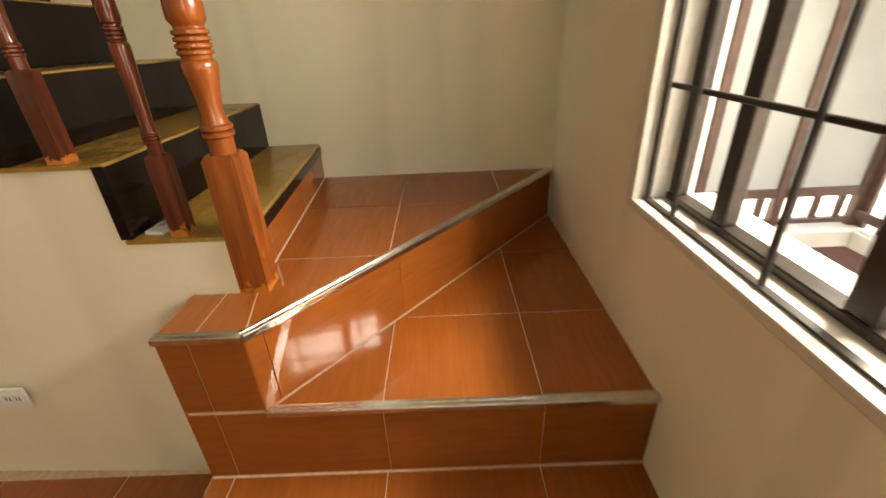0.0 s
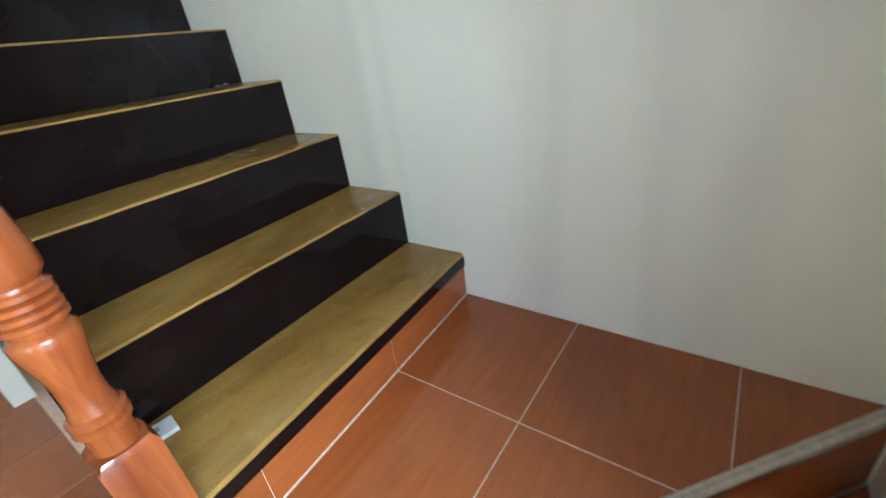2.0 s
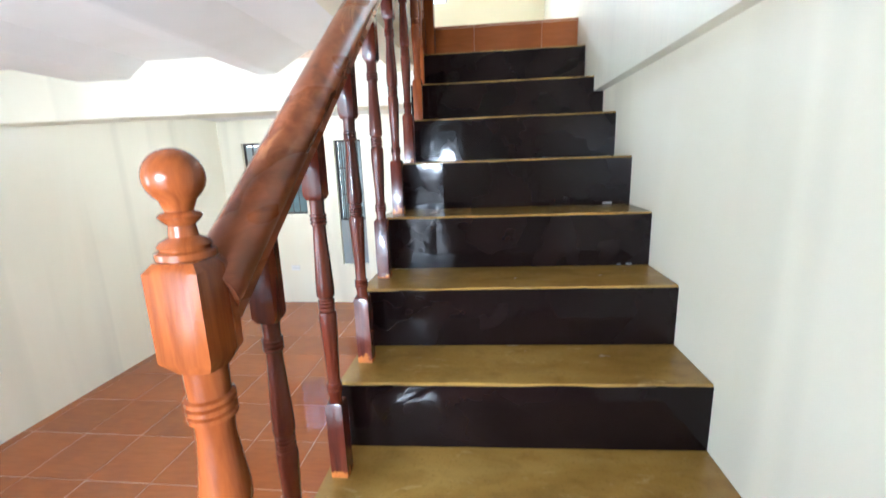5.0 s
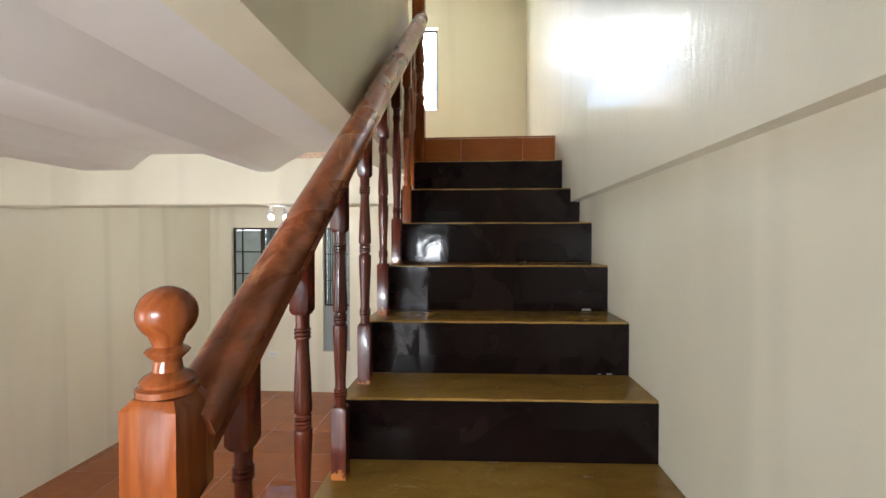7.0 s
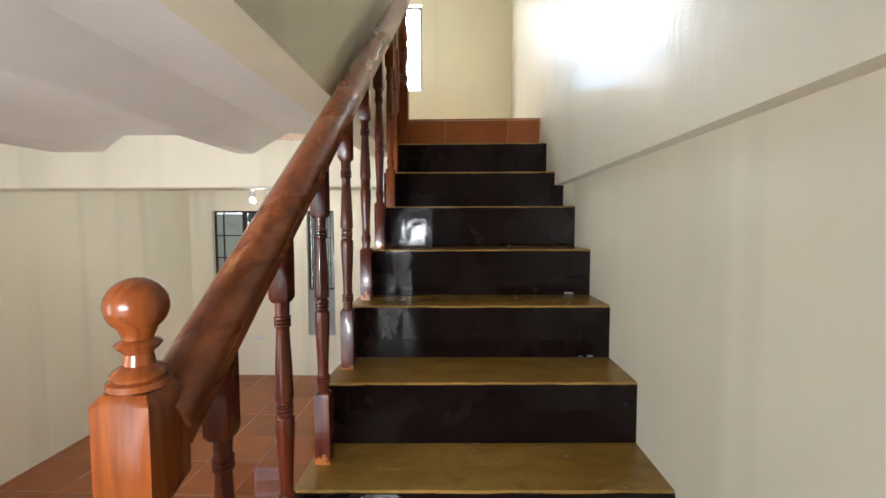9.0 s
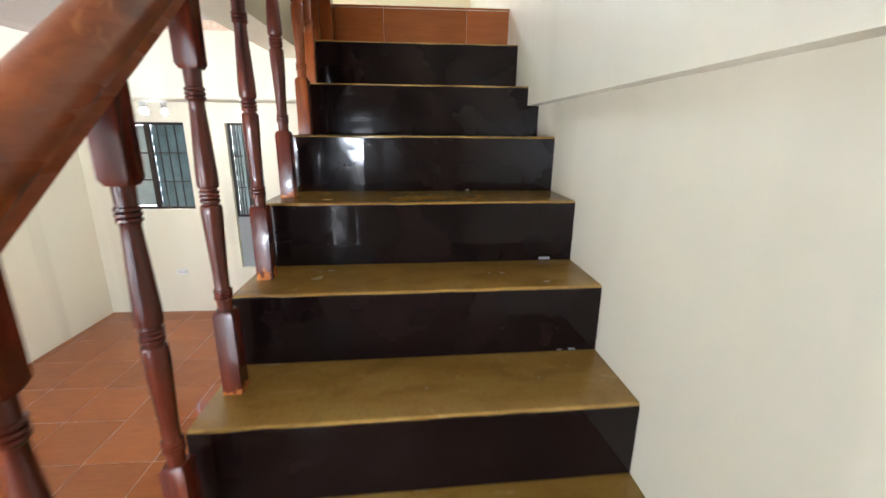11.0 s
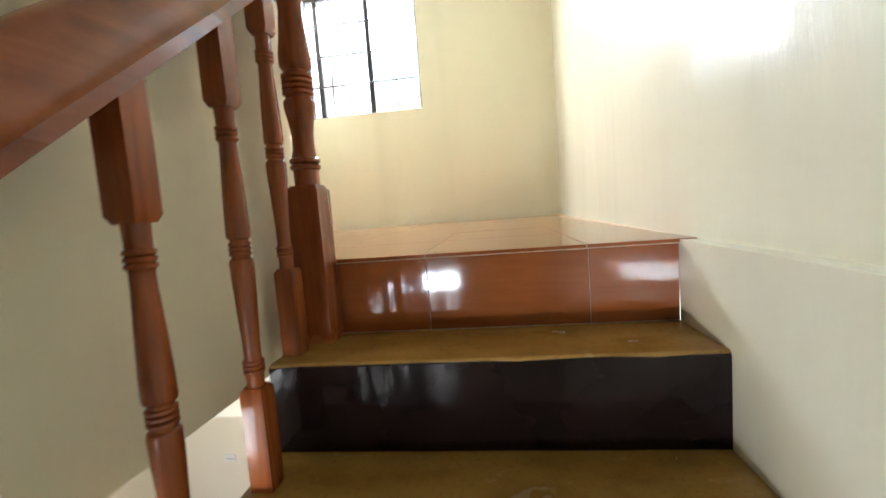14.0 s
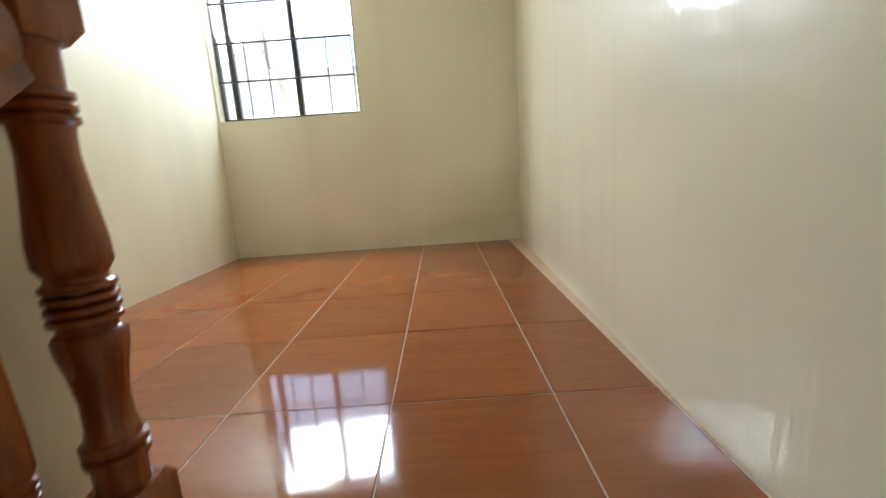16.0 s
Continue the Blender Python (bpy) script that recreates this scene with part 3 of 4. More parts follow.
def newel(place, z0, z1, z2, z3, z4, ball, label):
    """A turned newel: square plinth z0-z1, turned shaft to z2, square block z2-z3 and a turned cap, with a ball when asked."""
    ob = thing("newel_post", (place[0], place[1], z0), label, "newel post", "newel posts")
    w, r = 0.0385, 0.033
    bm = bmesh.new()
    add_lathe(bm, [(0, w, 1), (z1 - z0 - 0.012, w, 1), (z1 - z0, w * 0.9, 0.55)], 24)
    part("plinth", bm, WOOD_PLINTH, ob, "square orange-varnished plinth", True)
    s = z1 - z0 - 0.002
    ln = z2 - z1
    g = lambda v: s + v * ln
    p = [(s, r * 0.88, 0), (g(0.06), r * 0.88, 0)] + ring_set(g(0.075), r * 1.06, 2, 0.015)
    p += [(g(0.15), r * 0.86, 0), (g(0.17), r * 0.78, 0), (g(0.23), r * 0.76, 0), (g(0.30), r * 0.90, 0), (g(0.355), r * 1.08, 0), (g(0.385), r * 1.10, 0), (g(0.395), r * 1.02, 0), (g(0.402), r * 0.88, 0)]
    p += ring_set(g(0.415), r * 1.08, 4, 0.0125)
    p += [(g(0.525), r * 0.88, 0), (g(0.54), r * 1.02, 0), (g(0.55), r * 1.12, 0), (g(0.60), r * 1.12, 0), (g(0.70), r * 0.94, 0), (g(0.78), r * 0.82, 0), (g(0.82), r * 0.84, 0)]
    p += ring_set(g(0.84), r * 1.04, 3, 0.0125)
    p += [(g(0.925), r * 0.88, 0), (g(1.0) + 0.004, r * 0.9, 0)]
    bm = bmesh.new()
    add_lathe(bm, p, 24)
    part("shaft", bm, WOOD_ORANGE, ob, "turned orange-varnished shaft", True)
    bm = bmesh.new()
    b0 = z2 - z0
    add_lathe(bm, [(b0, w * 0.86, 0.3), (b0 + 0.018, w, 1), (z3 - z0 - 0.012, w, 1), (z3 - z0, w * 0.84, 0.6)], 24)
    part("block", bm, WOOD_ORANGE, ob, "square block that takes the handrail", True)
    c = z3 - z0 - 0.001
    if ball:
        p = [(c, 0.031, 0), (c + 0.004, 0.037, 0), (c + 0.012, 0.037, 0), (c + 0.015, 0.031, 0), (c + 0.020, 0.033, 0), (c + 0.026, 0.029, 0), (c + 0.032, 0.018, 0), (c + 0.046, 0.016, 0), (c + 0.053, 0.023, 0), (c + 0.058, 0.027, 0), (c + 0.062, 0.024, 0), (c + 0.065, 0.017, 0)]
        rb, zb = 0.0365, z4 - z0
        for i in range(1, 12):
            a = -math.pi / 2 + math.pi * (0.13 + 0.87 * i / 11)
            p.append((zb + rb * math.sin(a), max(0.0008, rb * math.cos(a)), 0))
        bm = bmesh.new()
        add_lathe(bm, p, 28)
        part("ball_finial", bm, WOOD_ORANGE, ob, "polished turned ball finial", True)
    return ob


newel((-0.963, -0.056), C_Z, 0.962, 1.455, 1.607, 1.714, True, "orange-varnished turned newel post with ball finial at the stair foot")
newel((-0.895, 2.049), TOP[8], 2.655, 3.16, 3.33, 3.5, False, "orange-varnished turned newel post against the top riser")

# handrail: a moulded profile swept up the slope
prof = [(-0.024, 0.0), (-0.025, 0.016), (-0.031, 0.024), (-0.036, 0.034), (-0.037, 0.048), (-0.034, 0.062), (-0.027, 0.074), (-0.014, 0.082), (0.0, 0.084), (0.014, 0.082), (0.027, 0.074), (0.034, 0.062), (0.037, 0.048), (0.036, 0.034), (0.031, 0.024), (0.025, 0.016), (0.024, 0.0)]
def rail_part(name, outline, parent, label):
    bm = bmesh.new()
    ends = []
    for y in (-0.008, 0.5, 1.0, 1.5, 1.998):
        ends.append([bm.verts.new((px + DRIFT * y, y - 0.55 * pz, rail_low(y) + pz)) for px, pz in outline])
    for a, b in zip(ends, ends[1:]):
        for i in range(len(outline)):
            bm.faces.new((a[i], b[i], b[(i + 1) % len(outline)], a[(i + 1) % len(outline)]))
    bm.faces.new(ends[0])
    bm.faces.new(ends[-1][::-1])
    return part(name, bm, WOOD_RAIL, parent, label, smooth=True)


rail = thing("handrail", (RX + 0.003, 0, 0), "moulded brown-varnished wooden handrail sloping between the newel posts", "handrail")
rail_part("cap_rail", prof[1:-1], rail, "rounded varnished cap of the rail")
rail_part("lower_rail", [(-0.024, 0.0), (-0.0245, 0.0158), (0.0245, 0.0158), (0.024, 0.0)], rail, "flat varnished underside fillet")


# ---- windows ----
def grille(parent, x0, x1, z0, z1, y, xs, zs, bar=0.009, name="bar"):
    """Iron bars at the places xs and heights zs in the plane y."""
    for x in xs:
        part(name, box((x - bar, y - 0.006, z0), (x + bar, y + 0.006, z1), 0.002), IRON, parent)
    for z in zs:
        part(name, box((x0, y - 0.018, z - 0.006), (x1, y - 0.0065, z + 0.006), 0.002), IRON, parent)


def frame_parts(parent, x0, x1, z0, z1, y, w=0.03, d=0.03, material=None):
    m = material or FRAME_DARK
    part("window_frame", box((x0, y - d, z0), (x0 + w, y + d, z1), 0.003), m, parent)
    part("window_frame", box((x1 - w, y - d, z0), (x1, y + d, z1), 0.003), m, parent)
    part("window_frame", box((x0 + w, y - d, z0), (x1 - w, y + d, z0 + w), 0.003), m, parent)
    part("window_frame", box((x0 + w, y - d, z1 - w), (x1 - w, y + d, z1), 0.003), m, parent)


def pane(parent, x0, x1, z0, z1, y, material=None, name="pane"):
    ob = part(name, box((x0, y - 0.002, z0), (x1, y + 0.002, z1)), material or GLASS, parent)
    ob.visible_shadow = False
    return ob


w1 = thing("window_1", (0, 0, 0), "tall barred window with dark iron grille and white sill", "window", kind="structure")
part("window_sill", box((-1.88, SOUTH - 0.16, 0.740), (-0.818, SOUTH + 0.004, 0.764), 0.005, 2), PLASTER, w1, "white painted sill in a darkened tone")
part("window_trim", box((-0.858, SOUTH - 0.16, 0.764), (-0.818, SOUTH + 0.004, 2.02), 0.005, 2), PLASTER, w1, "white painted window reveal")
grille(w1, -1.85, -0.859, 0.770, 2.0, SOUTH - 0.034, (-0.867, -0.998, -1.312, -1.62), (1.054, 1.345, 1.635, 1.90), 0.006)
part("window_rail", box((-1.85, SOUTH - 0.044, 0.7642), (-0.8585, SOUTH - 0.026, 0.7698), 0.001), IRON, w1, "flat iron foot of the grille")
for x, w in ((-0.878, 0.017), (-1.075, 0.024), (-1.43, 0.028), (-1.78, 0.024)):
    part("mullion", box((x - w, SOUTH - 0.125, 0.784), (x + w, SOUTH - 0.090, 2.0), 0.003), FRAME_DARK, w1, "dark bronze window mullion")
part("window_rail", box((-1.85, SOUTH - 0.130, 0.7642), (-0.8585, SOUTH - 0.085, 0.7838), 0.003), FRAME_DARK, w1)

# Window out of view, added as an opening for the fill lamp.
w5 = thing("unseen_window", (0, 0, 0), "unseen barred window with white sill, added to light the lower room", "window", kind="structure")
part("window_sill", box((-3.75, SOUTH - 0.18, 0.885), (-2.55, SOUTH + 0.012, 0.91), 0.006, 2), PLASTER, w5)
frame_parts(w5, -3.7, -2.6, 0.91, 2.0, SOUTH - 0.13, 0.03, 0.02)
grille(w5, -3.67, -2.63, 0.94, 1.97, SOUTH - 0.14, (-3.4, -3.15, -2.9), (1.3, 1.65), 0.006)

w2 = thing("window_2", (0, 0, 0), "barred landing window with dark metal frame", "window", kind="structure")
frame_parts(w2, -1.985, -0.996, 3.44, 4.46, NORTH + 0.09, 0.022, 0.02)
for x in (-1.43, -1.88):
    part("mullion", box((x - 0.02, NORTH + 0.07, 3.4625), (x + 0.02, NORTH + 0.11, 4.4375), 0.003), FRAME_DARK, w2)
grille(w2, -1.963, -1.018, 3.4625, 4.4375, NORTH + 0.03, (-1.955, -1.76, -1.61, -1.20, -1.026), (3.70, 3.95, 4.20), 0.005)
pane(w2, -1.409, -1.0185, 3.4625, 4.4375, NORTH + 0.1)


def louvre_window(name, x0, x1, z0, z1, label, split, blade_m, panes):
    """A window with a louvred side and, where panes is set, a side of fixed obscure panes between black glazing bars."""
    w = thing(name, (0, 0, 0), label, "window", kind="structure")
    y = NORTH_LOW + 0.07
    frame_parts(w, x0, x1, z0, z1, y, 0.024, 0.02)
    part("mullion", box((split - 0.024, y - 0.025, z0 + 0.024), (split + 0.024, y + 0.02, z1 - 0.024), 0.003), FRAME_DARK, w)
    n = int((z1 - z0 - 0.05) / 0.105)
    sides = [(split + 0.026, x1 - 0.026)]
    if panes:
        a0, a1, xm = x0 + 0.025, split - 0.025, x0 + (split - x0) * 0.3
        for i in range(3):
            p0, p1 = z0 + 0.03 + i * (z1 - z0 - 0.06) / 3, z0 + 0.03 + (i + 1) * (z1 - z0 - 0.06) / 3
            for b0, b1 in ((a0, xm - 0.008), (xm + 0.008, a1)):
                part("pane", box((b0, y - 0.003, p0 + 0.008), (b1, y + 0.003, p1 - 0.008)), PALE_PANE, w, "pale obscure glass pane")
            if i:
                part("glazing_bar", box((a0, y - 0.016, p0 - 0.0079), (a1, y + 0.01, p0 + 0.0079), 0.002), FRAME_DARK, w)
        part("glazing_bar", box((xm - 0.0079, y - 0.0155, z0 + 0.025), (xm + 0.0079, y + 0.0105, z1 - 0.025), 0.002), FRAME_DARK, w)
    else:
        sides.append((x0 + 0.026, split - 0.026))
    for i in range(n):
        z = z0 + 0.03 + i * (z1 - z0 - 0.05) / n
        for a, b in sides:
            ob = part("louvre_blade", box((a, -0.0025, 0), (b, 0.0025, 0.118), 0.001), blade_m, w, "obscure glass blade")
            ob.matrix_local = pose(0, y + 0.004, z - 0.006, -16, 0, 0)
    for a, b in sides:
        m = 4
        for i in range(1, m):
            x = a + (b - a) * i / m
            part("bar", box((x - 0.005, NORTH_LOW + 0.031, z0 + 0.02), (x + 0.005, NORTH_LOW + 0.041, z1 - 0.02), 0.002), IRON, w)
        for z in (z0 + (z1 - z0) * 0.33, z0 + (z1 - z0) * 0.66):
            part("bar", box((a, NORTH_LOW + 0.018, z - 0.006), (b, NORTH_LOW + 0.03, z + 0.006), 0.002), IRON, w)
    return w


louvre_window("window_3", -3.67, -2.875, 1.075, 1.985, "barred window, half pale panes and half dark louvres", -3.28, FROST, True)
w4 = louvre_window("window_4", -2.46, -2.115, 0.98, 1.985, "narrow barred louvre window with pale blades over a plain panel", -2.29, PALE_PANE, False)
part("lower_panel", box((-2.46, NORTH_LOW + 0.05, 0.40), (-2.115, NORTH_LOW + 0.09, 0.9795), 0.004), SHEET, w4, "plain grey lower panel")

# ---- small things ----
lamp = thing("ceiling_lamp", (-2.495, 3.45, 2.27), "small chrome ceiling lamp with lit crystal-like bulbs", "ceiling lamp")
bm = bmesh.new()
add_lathe(bm, [(-0.03, 0.085, 0), (-0.02, 0.10, 0), (-0.004, 0.10, 0), (0, 0.09, 0)], 24)
part("ceiling_plate", bm, CHROME, lamp, smooth=True)
bm = bmesh.new()
add_lathe(bm, [(-0.12, 0.02, 0), (-0.11, 0.03, 0), (-0.095, 0.012, 0), (-0.028, 0.009, 0)], 12)
part("stem", bm, CHROME, lamp, smooth=True)
for i in range(3):
    a = 2.1 * i + 0.4
    px, py = 0.11 * math.cos(a), 0.11 * math.sin(a)
    bm = bmesh.new()
    add_lathe(bm, [(-0.20, 0.02, 0), (-0.15, 0.02, 0), (-0.13, 0.008, 0), (-0.10, 0.006, 0)], 12)
    s = part("arm", bm, CHROME, lamp, smooth=True)
    s.location = (px * 0.8, py * 0.8, 0)
    bm = bmesh.new()
    bmesh.ops.create_icosphere(bm, subdivisions=2, radius=0.022)
    g = part("bulb", bm, GLOW, lamp, "lit white bulb", True)
    g.location = (px * 0.8, py * 0.8, -0.225)
bulb_light((-2.47, 3.45, 1.96), LAMP_W, (1.0, 0.95, 0.87))


def outlet(place, turn, label):
    ob = thing("wall_outlet", place, label, "power outlet")
    part("plate", box((-0.058, -0.009, -0.036), (0.058, 0, 0.036), 0.004, 2), WHITE, ob)
    for x in (-0.028, 0.006, 0.036):
        part("socket", box((x - 0.013, -0.012, -0.018), (x + 0.013, -0.0085, 0.018), 0.002), WHITE, ob)
        for dx in (-0.005, 0.005):
            part("slot", box((x + dx - 0.0014, -0.0126, -0.007), (x + dx + 0.0014, -0.0118, 0.007)), SLOT, ob)
    ob.matrix_world = Matrix.Translation(place) @ Matrix.Rotation(radians(turn), 4, "Z")
    return ob


outlet((XL - 0.0005, 0.79, 0.253), -90, "white triple power outlet on the stair's side wall")
outlet((-3.12, NORTH_LOW, 0.36), 0, "white power outlet low on the cream wall")

pk = thing("paper_packet", (-0.915, 0.168, TOP[0]), "small crumpled white paper packet lying on a tread", "packet")
bm = bmesh.new()
bmesh.ops.create_grid(bm, x_segments=8, y_segments=5, size=0.5)
for v in bm.verts:
    v.co.x *= 0.10
    v.co.y *= 0.05
    v.co.z = 0.009 + 0.004 * noise.noise(v.co * 60)
ret = bmesh.ops.extrude_face_region(bm, geom=bm.faces[:])
for v in ret["geom"]:
    if isinstance(v, bmesh.types.BMVert):
        v.co.z = 0.0004
part("wrapper", bm, PAPER, pk, smooth=True)
part("print", box((-0.02, -0.008, 0.0125), (0.022, 0.008, 0.0135)), GREYINK, pk, "grey printed patch")
pk.matrix_world = pose(-0.908, 0.172, TOP[0], 0, 0, -8)

# ---- outside ----
ground = tagged(part("ground", box((-400, -400, -0.9), (400, 400, -0.4)), EARTH), "pale concrete yard round the house", "ground", kind="structure")
porch = thing("porch_floor", (0, 0, 0), "red-brown tiled porch floor with white curb outside the window", "floor", kind="structure")
part("slab", box((-3.2, -3.2, -0.4), (0.55, SOUTH - 0.17, -0.06)), OUT_WHITE, porch)
part("paving", box((-3.1, -2.95, -0.0599), (0.30, SOUTH - 0.30, -0.045), 0.003), LEDGE_TILE, porch, "red-brown glazed paving")
part("curb", box((0.30, -3.12, -0.0599), (0.48, SOUTH - 0.171, 0.06), 0.01), OUT_WHITE, porch, "white painted curb")
part("curb", box((-3.1, -3.12, -0.0599), (0.299, -2.951, 0.06), 0.01), OUT_WHITE, porch, "white painted curb")
part("outer_sill", box((-1.9, SOUTH - 0.29, 0.66), (-0.75, SOUTH - 0.181, 0.735), 0.008), OUT_WHITE, porch, "white outer window sill")
# Unseen slab, added to keep sky light off the porch.
tagged(part("porch_roof", box((-3.2, -3.2, 2.35), (0.6, SOUTH - 0.17, 2.45)), OUT_WHITE), "unseen plain white slab added to shade the porch", "roof", kind="structure")
fence = thing("slat_fence", (0, -3.03, 0.06), "brown painted steel slat fence round the porch", "fence")
for i in range(25):
    x = -2.9 + i * 0.135
    part("slat", box((x - 0.026, -0.015, 0.0), (x + 0.026, 0.015, 2.28), 0.003), SLAT_BROWN, fence)
for z in (0.05, 1.25, 2.18):
    part("rail", box((-3.0, 0.0155, z), (0.36, 0.045, z + 0.05), 0.003), SLAT_BROWN, fence)
gate = thing("porch_gate", (0.39, 0, 0.06), "brown steel gate clad with pale sheets above a slatted foot", "gate")
for y in (-3.0, -2.52, -2.04, -1.56, -1.27):
    part("post", box((-0.025, y - 0.025, 0.0), (0.025, y + 0.025, 2.28), 0.003), SLAT_BROWN, gate)
for y0, y1 in ((-2.975, -2.545), (-2.495, -2.065), (-2.015, -1.585)):
    part("sheet", box((-0.004, y0, 0.245), (0.004, y1, 2.2)), SHEET, gate, "pale grey sheet panel")
    part("rail", box((-0.02, y0, 0.19), (0.02, y1, 0.2449), 0.003), SLAT_BROWN, gate)
    part("rail", box((-0.02, y0, 0.02), (0.02, y1, 0.05), 0.003), SLAT_BROWN, gate)
    for j in range(3):
        y = y0 + (y1 - y0) * (j + 0.5) / 3
        part("slat", box((-0.012, y - 0.02, 0.0505), (0.012, y + 0.02, 0.1895), 0.002), SLAT_BROWN, gate)


def house(name, x0, x1, y0, y1, eave, ridge, wall_m, label):
    """A neighbouring house with walls, overhanging eaves, gutter and windows."""
    ob = thing(name, ((x0 + x1) / 2, y0, -0.4), label, "house")
    ob.matrix_world = Matrix.Identity(4)
    part("wall", box((x0, y0, -0.4), (x1, y1, eave)), wall_m, ob)
    bm = bmesh.new()
    ym = (y0 + y1) / 2
    pts = [(y0 - 0.45, eave), (ym, ridge), (y1 + 0.45, eave), (y1 + 0.45, eave - 0.08), (ym, ridge - 0.08), (y0 - 0.45, eave - 0.08)]
    a = [bm.verts.new((x0 - 0.4, y, z + 0.081)) for y, z in pts]
    b = [bm.verts.new((x1 + 0.4, y, z + 0.081)) for y, z in pts]
    for i in range(6):
        j = (i + 1) % 6
        bm.faces.new((a[i], b[i], b[j], a[j]))
    bm.faces.new((a[0], a[1], a[4], a[5]))
    bm.faces.new((a[1], a[2], a[3], a[4]))
    bm.faces.new((b[0], b[1], b[4], b[5]))
    bm.faces.new((b[1], b[2], b[3], b[4]))
    part("roof", bm, ROOF, ob, "weathered brown sheet roof")
    for x in (x0, x1):
        bm = bmesh.new()
        bm.faces.new([bm.verts.new(p) for p in ((x, y0, eave), (x, y1, eave), (x, ym, ridge - 0.02))])
        part("gable", bm, wall_m, ob)
    part("gutter", box((x0 - 0.4, y0 - 0.58, eave - 0.12), (x1 + 0.4, y0 - 0.46, eave + 0.05), 0.02), ROOF, ob, "brown gutter")
    for x in (x0 + 1.2, x0 + 3.4):
        if x + 0.9 < x1:
            w = part("window", box((x, y0 - 0.03, 1.6), (x + 0.9, y0 - 0.001, 2.8), 0.01), OUT_WHITE, ob)
            part("pane", box((x + 0.07, y0 - 0.036, 1.67), (x + 0.83, y0 - 0.0305, 2.73)), FROST, w)
    return ob


house("neighbour_house", -3.1, 4.5, 10.4, 16.0, 4.98, 5.6, OUT_GREEN, "pale green neighbouring house with brown eaves beyond the landing window")
house("neighbour_house", -14.0, -6.9, 15.0, 21.0, 6.3, 8.4, OUT_WHITE, "white neighbouring house with a pitched roof further off")


def tree(place, h, crown, seed, label):
    """A tree: tapered trunk, a few limbs and a loose crown of many leaf clumps."""
    rnd = random.Random(seed)
    ob = thing("tree", place, label, "tree")
    bm = bmesh.new()
    add_lathe(bm, [(0, 0.14, 0), (h * 0.3, 0.10, 0), (h * 0.6, 0.07, 0)], 10)
    part("trunk", bm, BARK, ob, smooth=True)
    tips = []
    for i in range(6):
        a, e = rnd.uniform(0, 6.28), rnd.uniform(0.5, 1.1)
        d = Vector((math.cos(a) * math.cos(e), math.sin(a) * math.cos(e), math.sin(e)))
        bm = bmesh.new()
        add_lathe(bm, [(0, 0.05, 0), (crown * 0.9, 0.015, 0)], 7)
        limb = part("limb", bm, BARK, ob, smooth=True)
        limb.matrix_local = Matrix.Translation((0, 0, h * 0.52)) @ d.to_track_quat("Z", "Y").to_matrix().to_4x4()
        tips.append(Vector((0, 0, h * 0.55)) + d * crown * 0.8)
    verts, faces = [], []
    for i in range(1500):
        c = rnd.choice(tips) + Vector((rnd.gauss(0, 0.42), rnd.gauss(0, 0.42), rnd.gauss(0, 0.34))) * crown
        m = Euler((rnd.uniform(0, 6.3), rnd.uniform(0, 6.3), rnd.uniform(0, 6.3))).to_matrix()
        s_ = rnd.uniform(0.06, 0.13)
        n = len(verts)
        for p in ((-s_, 0, 0), (0, -s_ * 0.45, s_ * 0.15), (s_, 0, 0), (0, s_ * 0.45, s_ * 0.15)):
            verts.append(c + m @ Vector(p))
        faces.append((n, n + 1, n + 2, n + 3))
    me = bpy.data.meshes.new("crown")
    me.from_pydata(verts, [], faces)
    me.materials.append(LEAF)
    cr = new("crown", me)
    cr.parent = ob
    return ob


tree((4.9, -8.6, -0.4), 2.9, 1.0, 3, "leafy green garden tree beyond the porch fence")
for k, x, w in ((5, -0.088, 0.018), (4, -0.070, 0.010), (4, -0.105, 0.007), (6, -0.310, 0.006)):
    bm = bmesh.new()
    add_prism(bm, [(x - w, 0.0), (x - w * 0.2, -0.0008), (x + w, 0.0), (x + w, 0.003), (x - w, 0.003)], TOP[k - 1] + 0.003, TOP[k - 1] + 0.003 + w * 0.45)
    bmesh.ops.translate(bm, verts=bm.verts, vec=(0, NOSE[k] + SKEW[k] * -x / 0.96 - 0.0042, 0))
    part("paint_chip", bm, GREYINK, stairs, "pale chip in the riser paint")

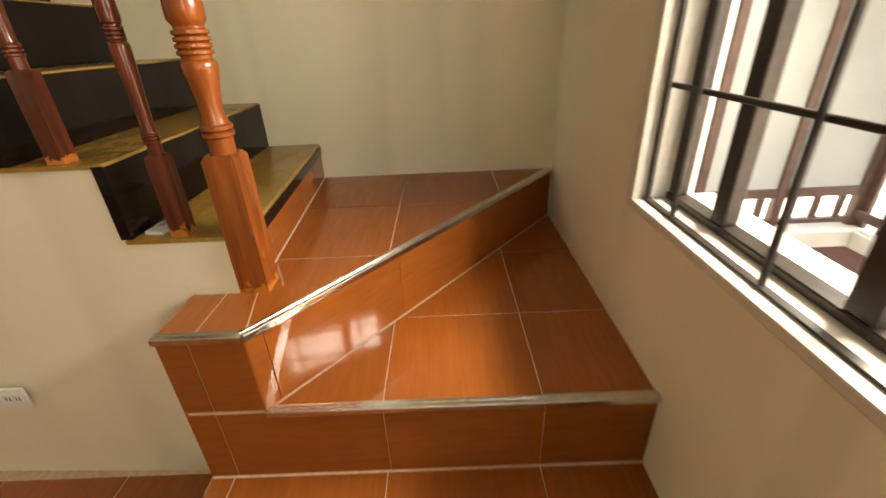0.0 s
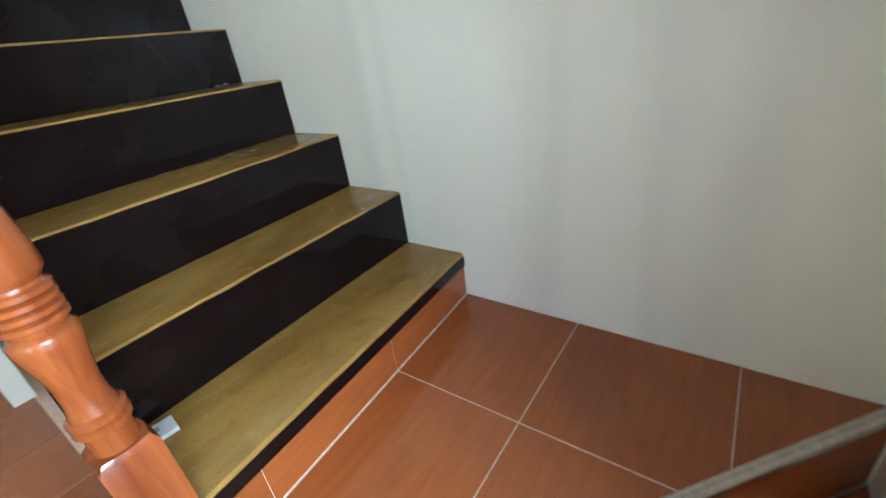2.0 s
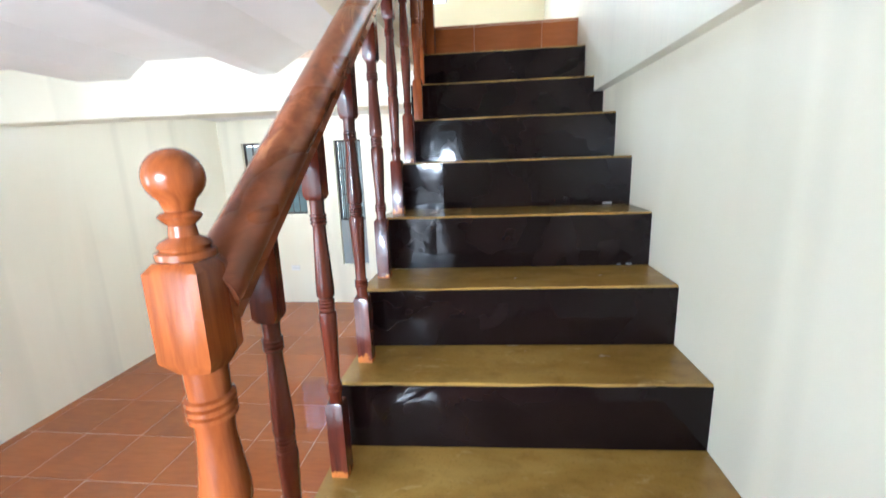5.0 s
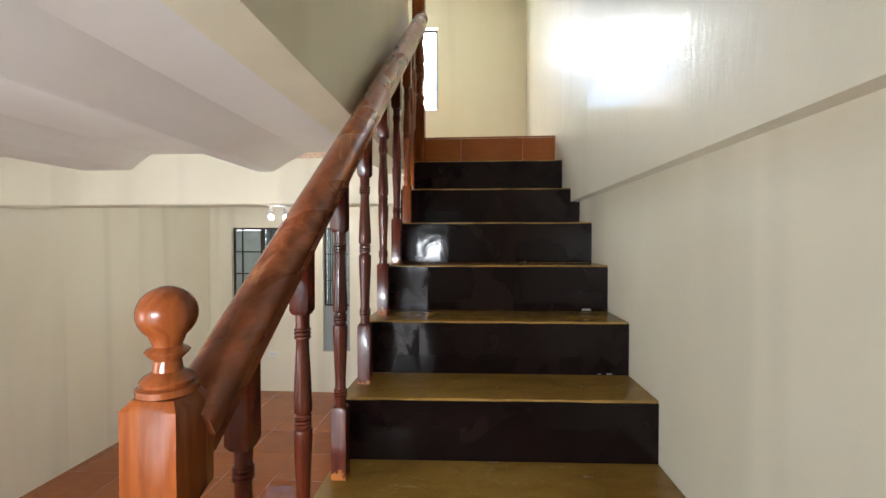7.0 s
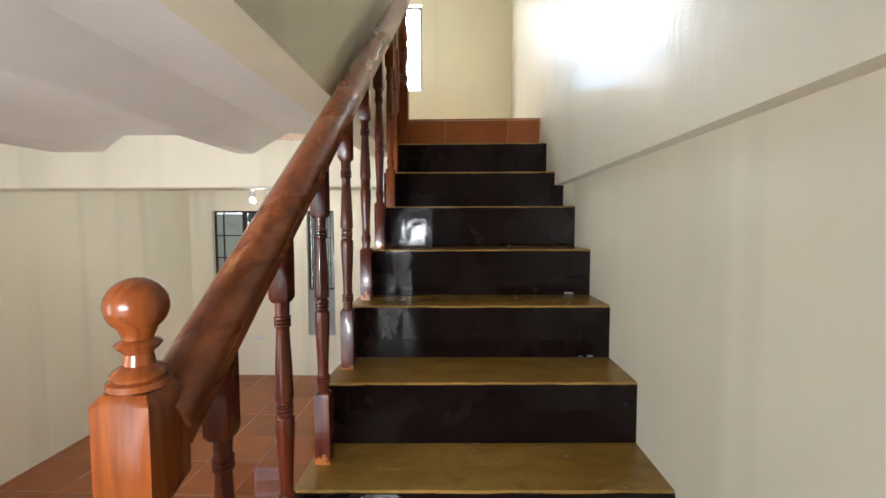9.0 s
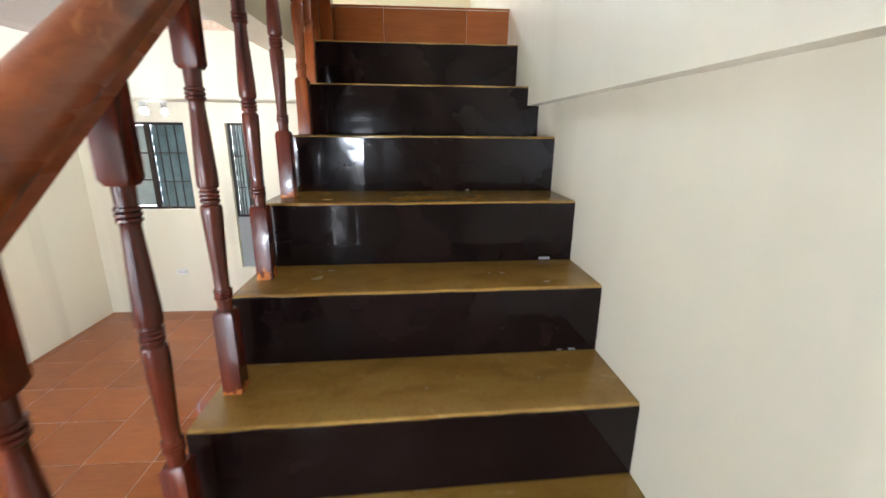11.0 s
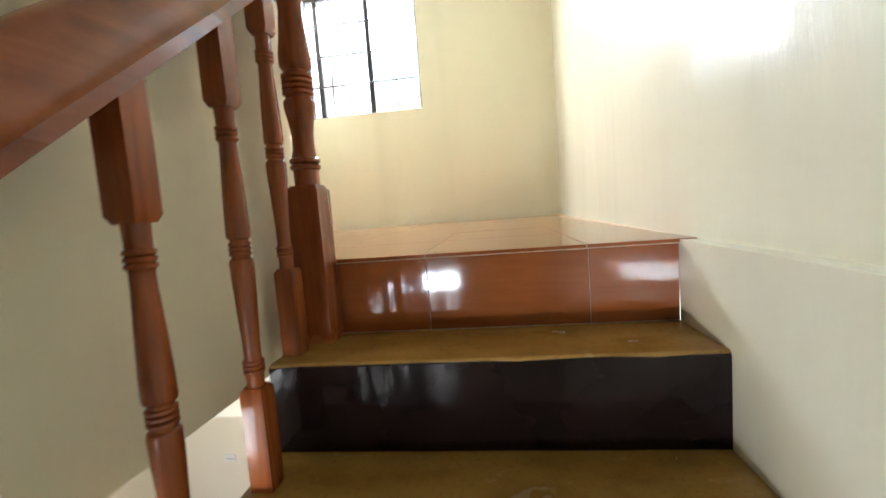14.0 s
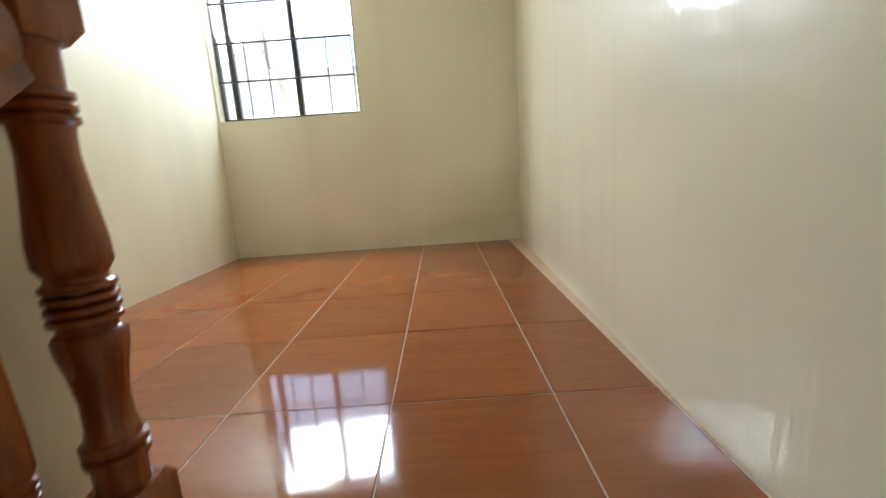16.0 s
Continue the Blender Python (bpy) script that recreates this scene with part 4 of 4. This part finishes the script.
# ---- tiles, last ----
tiles_flat(foot, [(0.0, SOUTH + 0.004), (0.0, -0.0015), (XF - 0.003, DL - 0.0018), (XB, YD - 0.005)], [XB, -0.817, -0.405, 0.0], [SOUTH, -0.786, -0.386, 0.1], C_Z)
tiles_flat(foot, [(XB, YD - 0.004), (XF - 0.003, DL - 0.0015), (XF - 0.003, YE), (XB, YE)], [XB, XF], [YD - 0.1, 0.020, YE], C_Z)
tiles_flat(foot, [(XB, SOUTH + 0.004), (-0.004, SOUTH + 0.004), (XB, YD - 0.002)], [XB, -0.810, -0.385, 0.0], [SOUTH, -0.786, -0.384, 0.1], B_Z)
tiles_flat(foot, [(XB - 0.30, SOUTH + 0.004), (XB - 0.004, SOUTH + 0.004), (XB - 0.004, YE), (XB - 0.30, YE)], [XB - 0.30, XB], [SOUTH, -0.79, -0.375, 0.045, YE], A_Z)
tiles_upright(foot, (XB, YD), (-0.002, SOUTH + 0.006), B_Z, C_Z - 0.010, [0.045, 0.50, 1.07])
tiles_upright(foot, (XB, YE), (XB, YD), B_Z, C_Z - 0.010, [0.075])
tiles_upright(foot, (XB, YE), (XB, SOUTH), A_Z, B_Z - 0.008, [0.075, 0.494, 0.90])
tiles_upright(foot, (XB - 0.30, YE), (XB - 0.30, SOUTH), FLOOR_Z, A_Z, [0.07, 0.49, 0.905])
for z0, z1 in ((FLOOR_Z, A_Z), (A_Z + 0.002, B_Z), (B_Z + 0.002, C_Z - 0.01)):
    tiles_upright(foot, (XF, YE + 0.0002), (XB, YE + 0.0002), z0, z1, [])
tiles_upright(stairs, (XF, DL - 0.0005), (-0.002, -0.0005), C_Z + 0.001, TOP[0] - 0.046, [0.177, 0.589])
# top riser and upper landing
tiles_upright(landing, (XL + 0.02, NOSE[9]), (XBEAM - 0.001, NOSE[9]), TOP[8] + 0.001, LAND - 0.010, [0.325, 0.71])
tiles_flat(landing, [(WX, NOSE[9] - 0.004), (XLEDGE, NOSE[9] - 0.004), (XLEDGE, 2.1), (XUP - 0.001, NORTH - 0.002), (WX, NORTH - 0.002)], [WX, -1.80, -1.415, -1.026, -0.634, -0.250, XUP], [NOSE[9] - 0.004, 2.505, 2.955, 3.42, 3.88, 4.34, NORTH], LAND)
# lower floor
tiles_flat(floor, [(WEST + 0.002, SOUTH + 0.002), (XL - 0.012, SOUTH + 0.002), (XL - 0.012, NORTH_LOW - 0.002), (WEST + 0.002, NORTH_LOW - 0.002)], [-4.297 + 0.425 * i for i in range(9)], [-1.14 + 0.425 * (i - 1) for i in range(16)], FLOOR_Z)
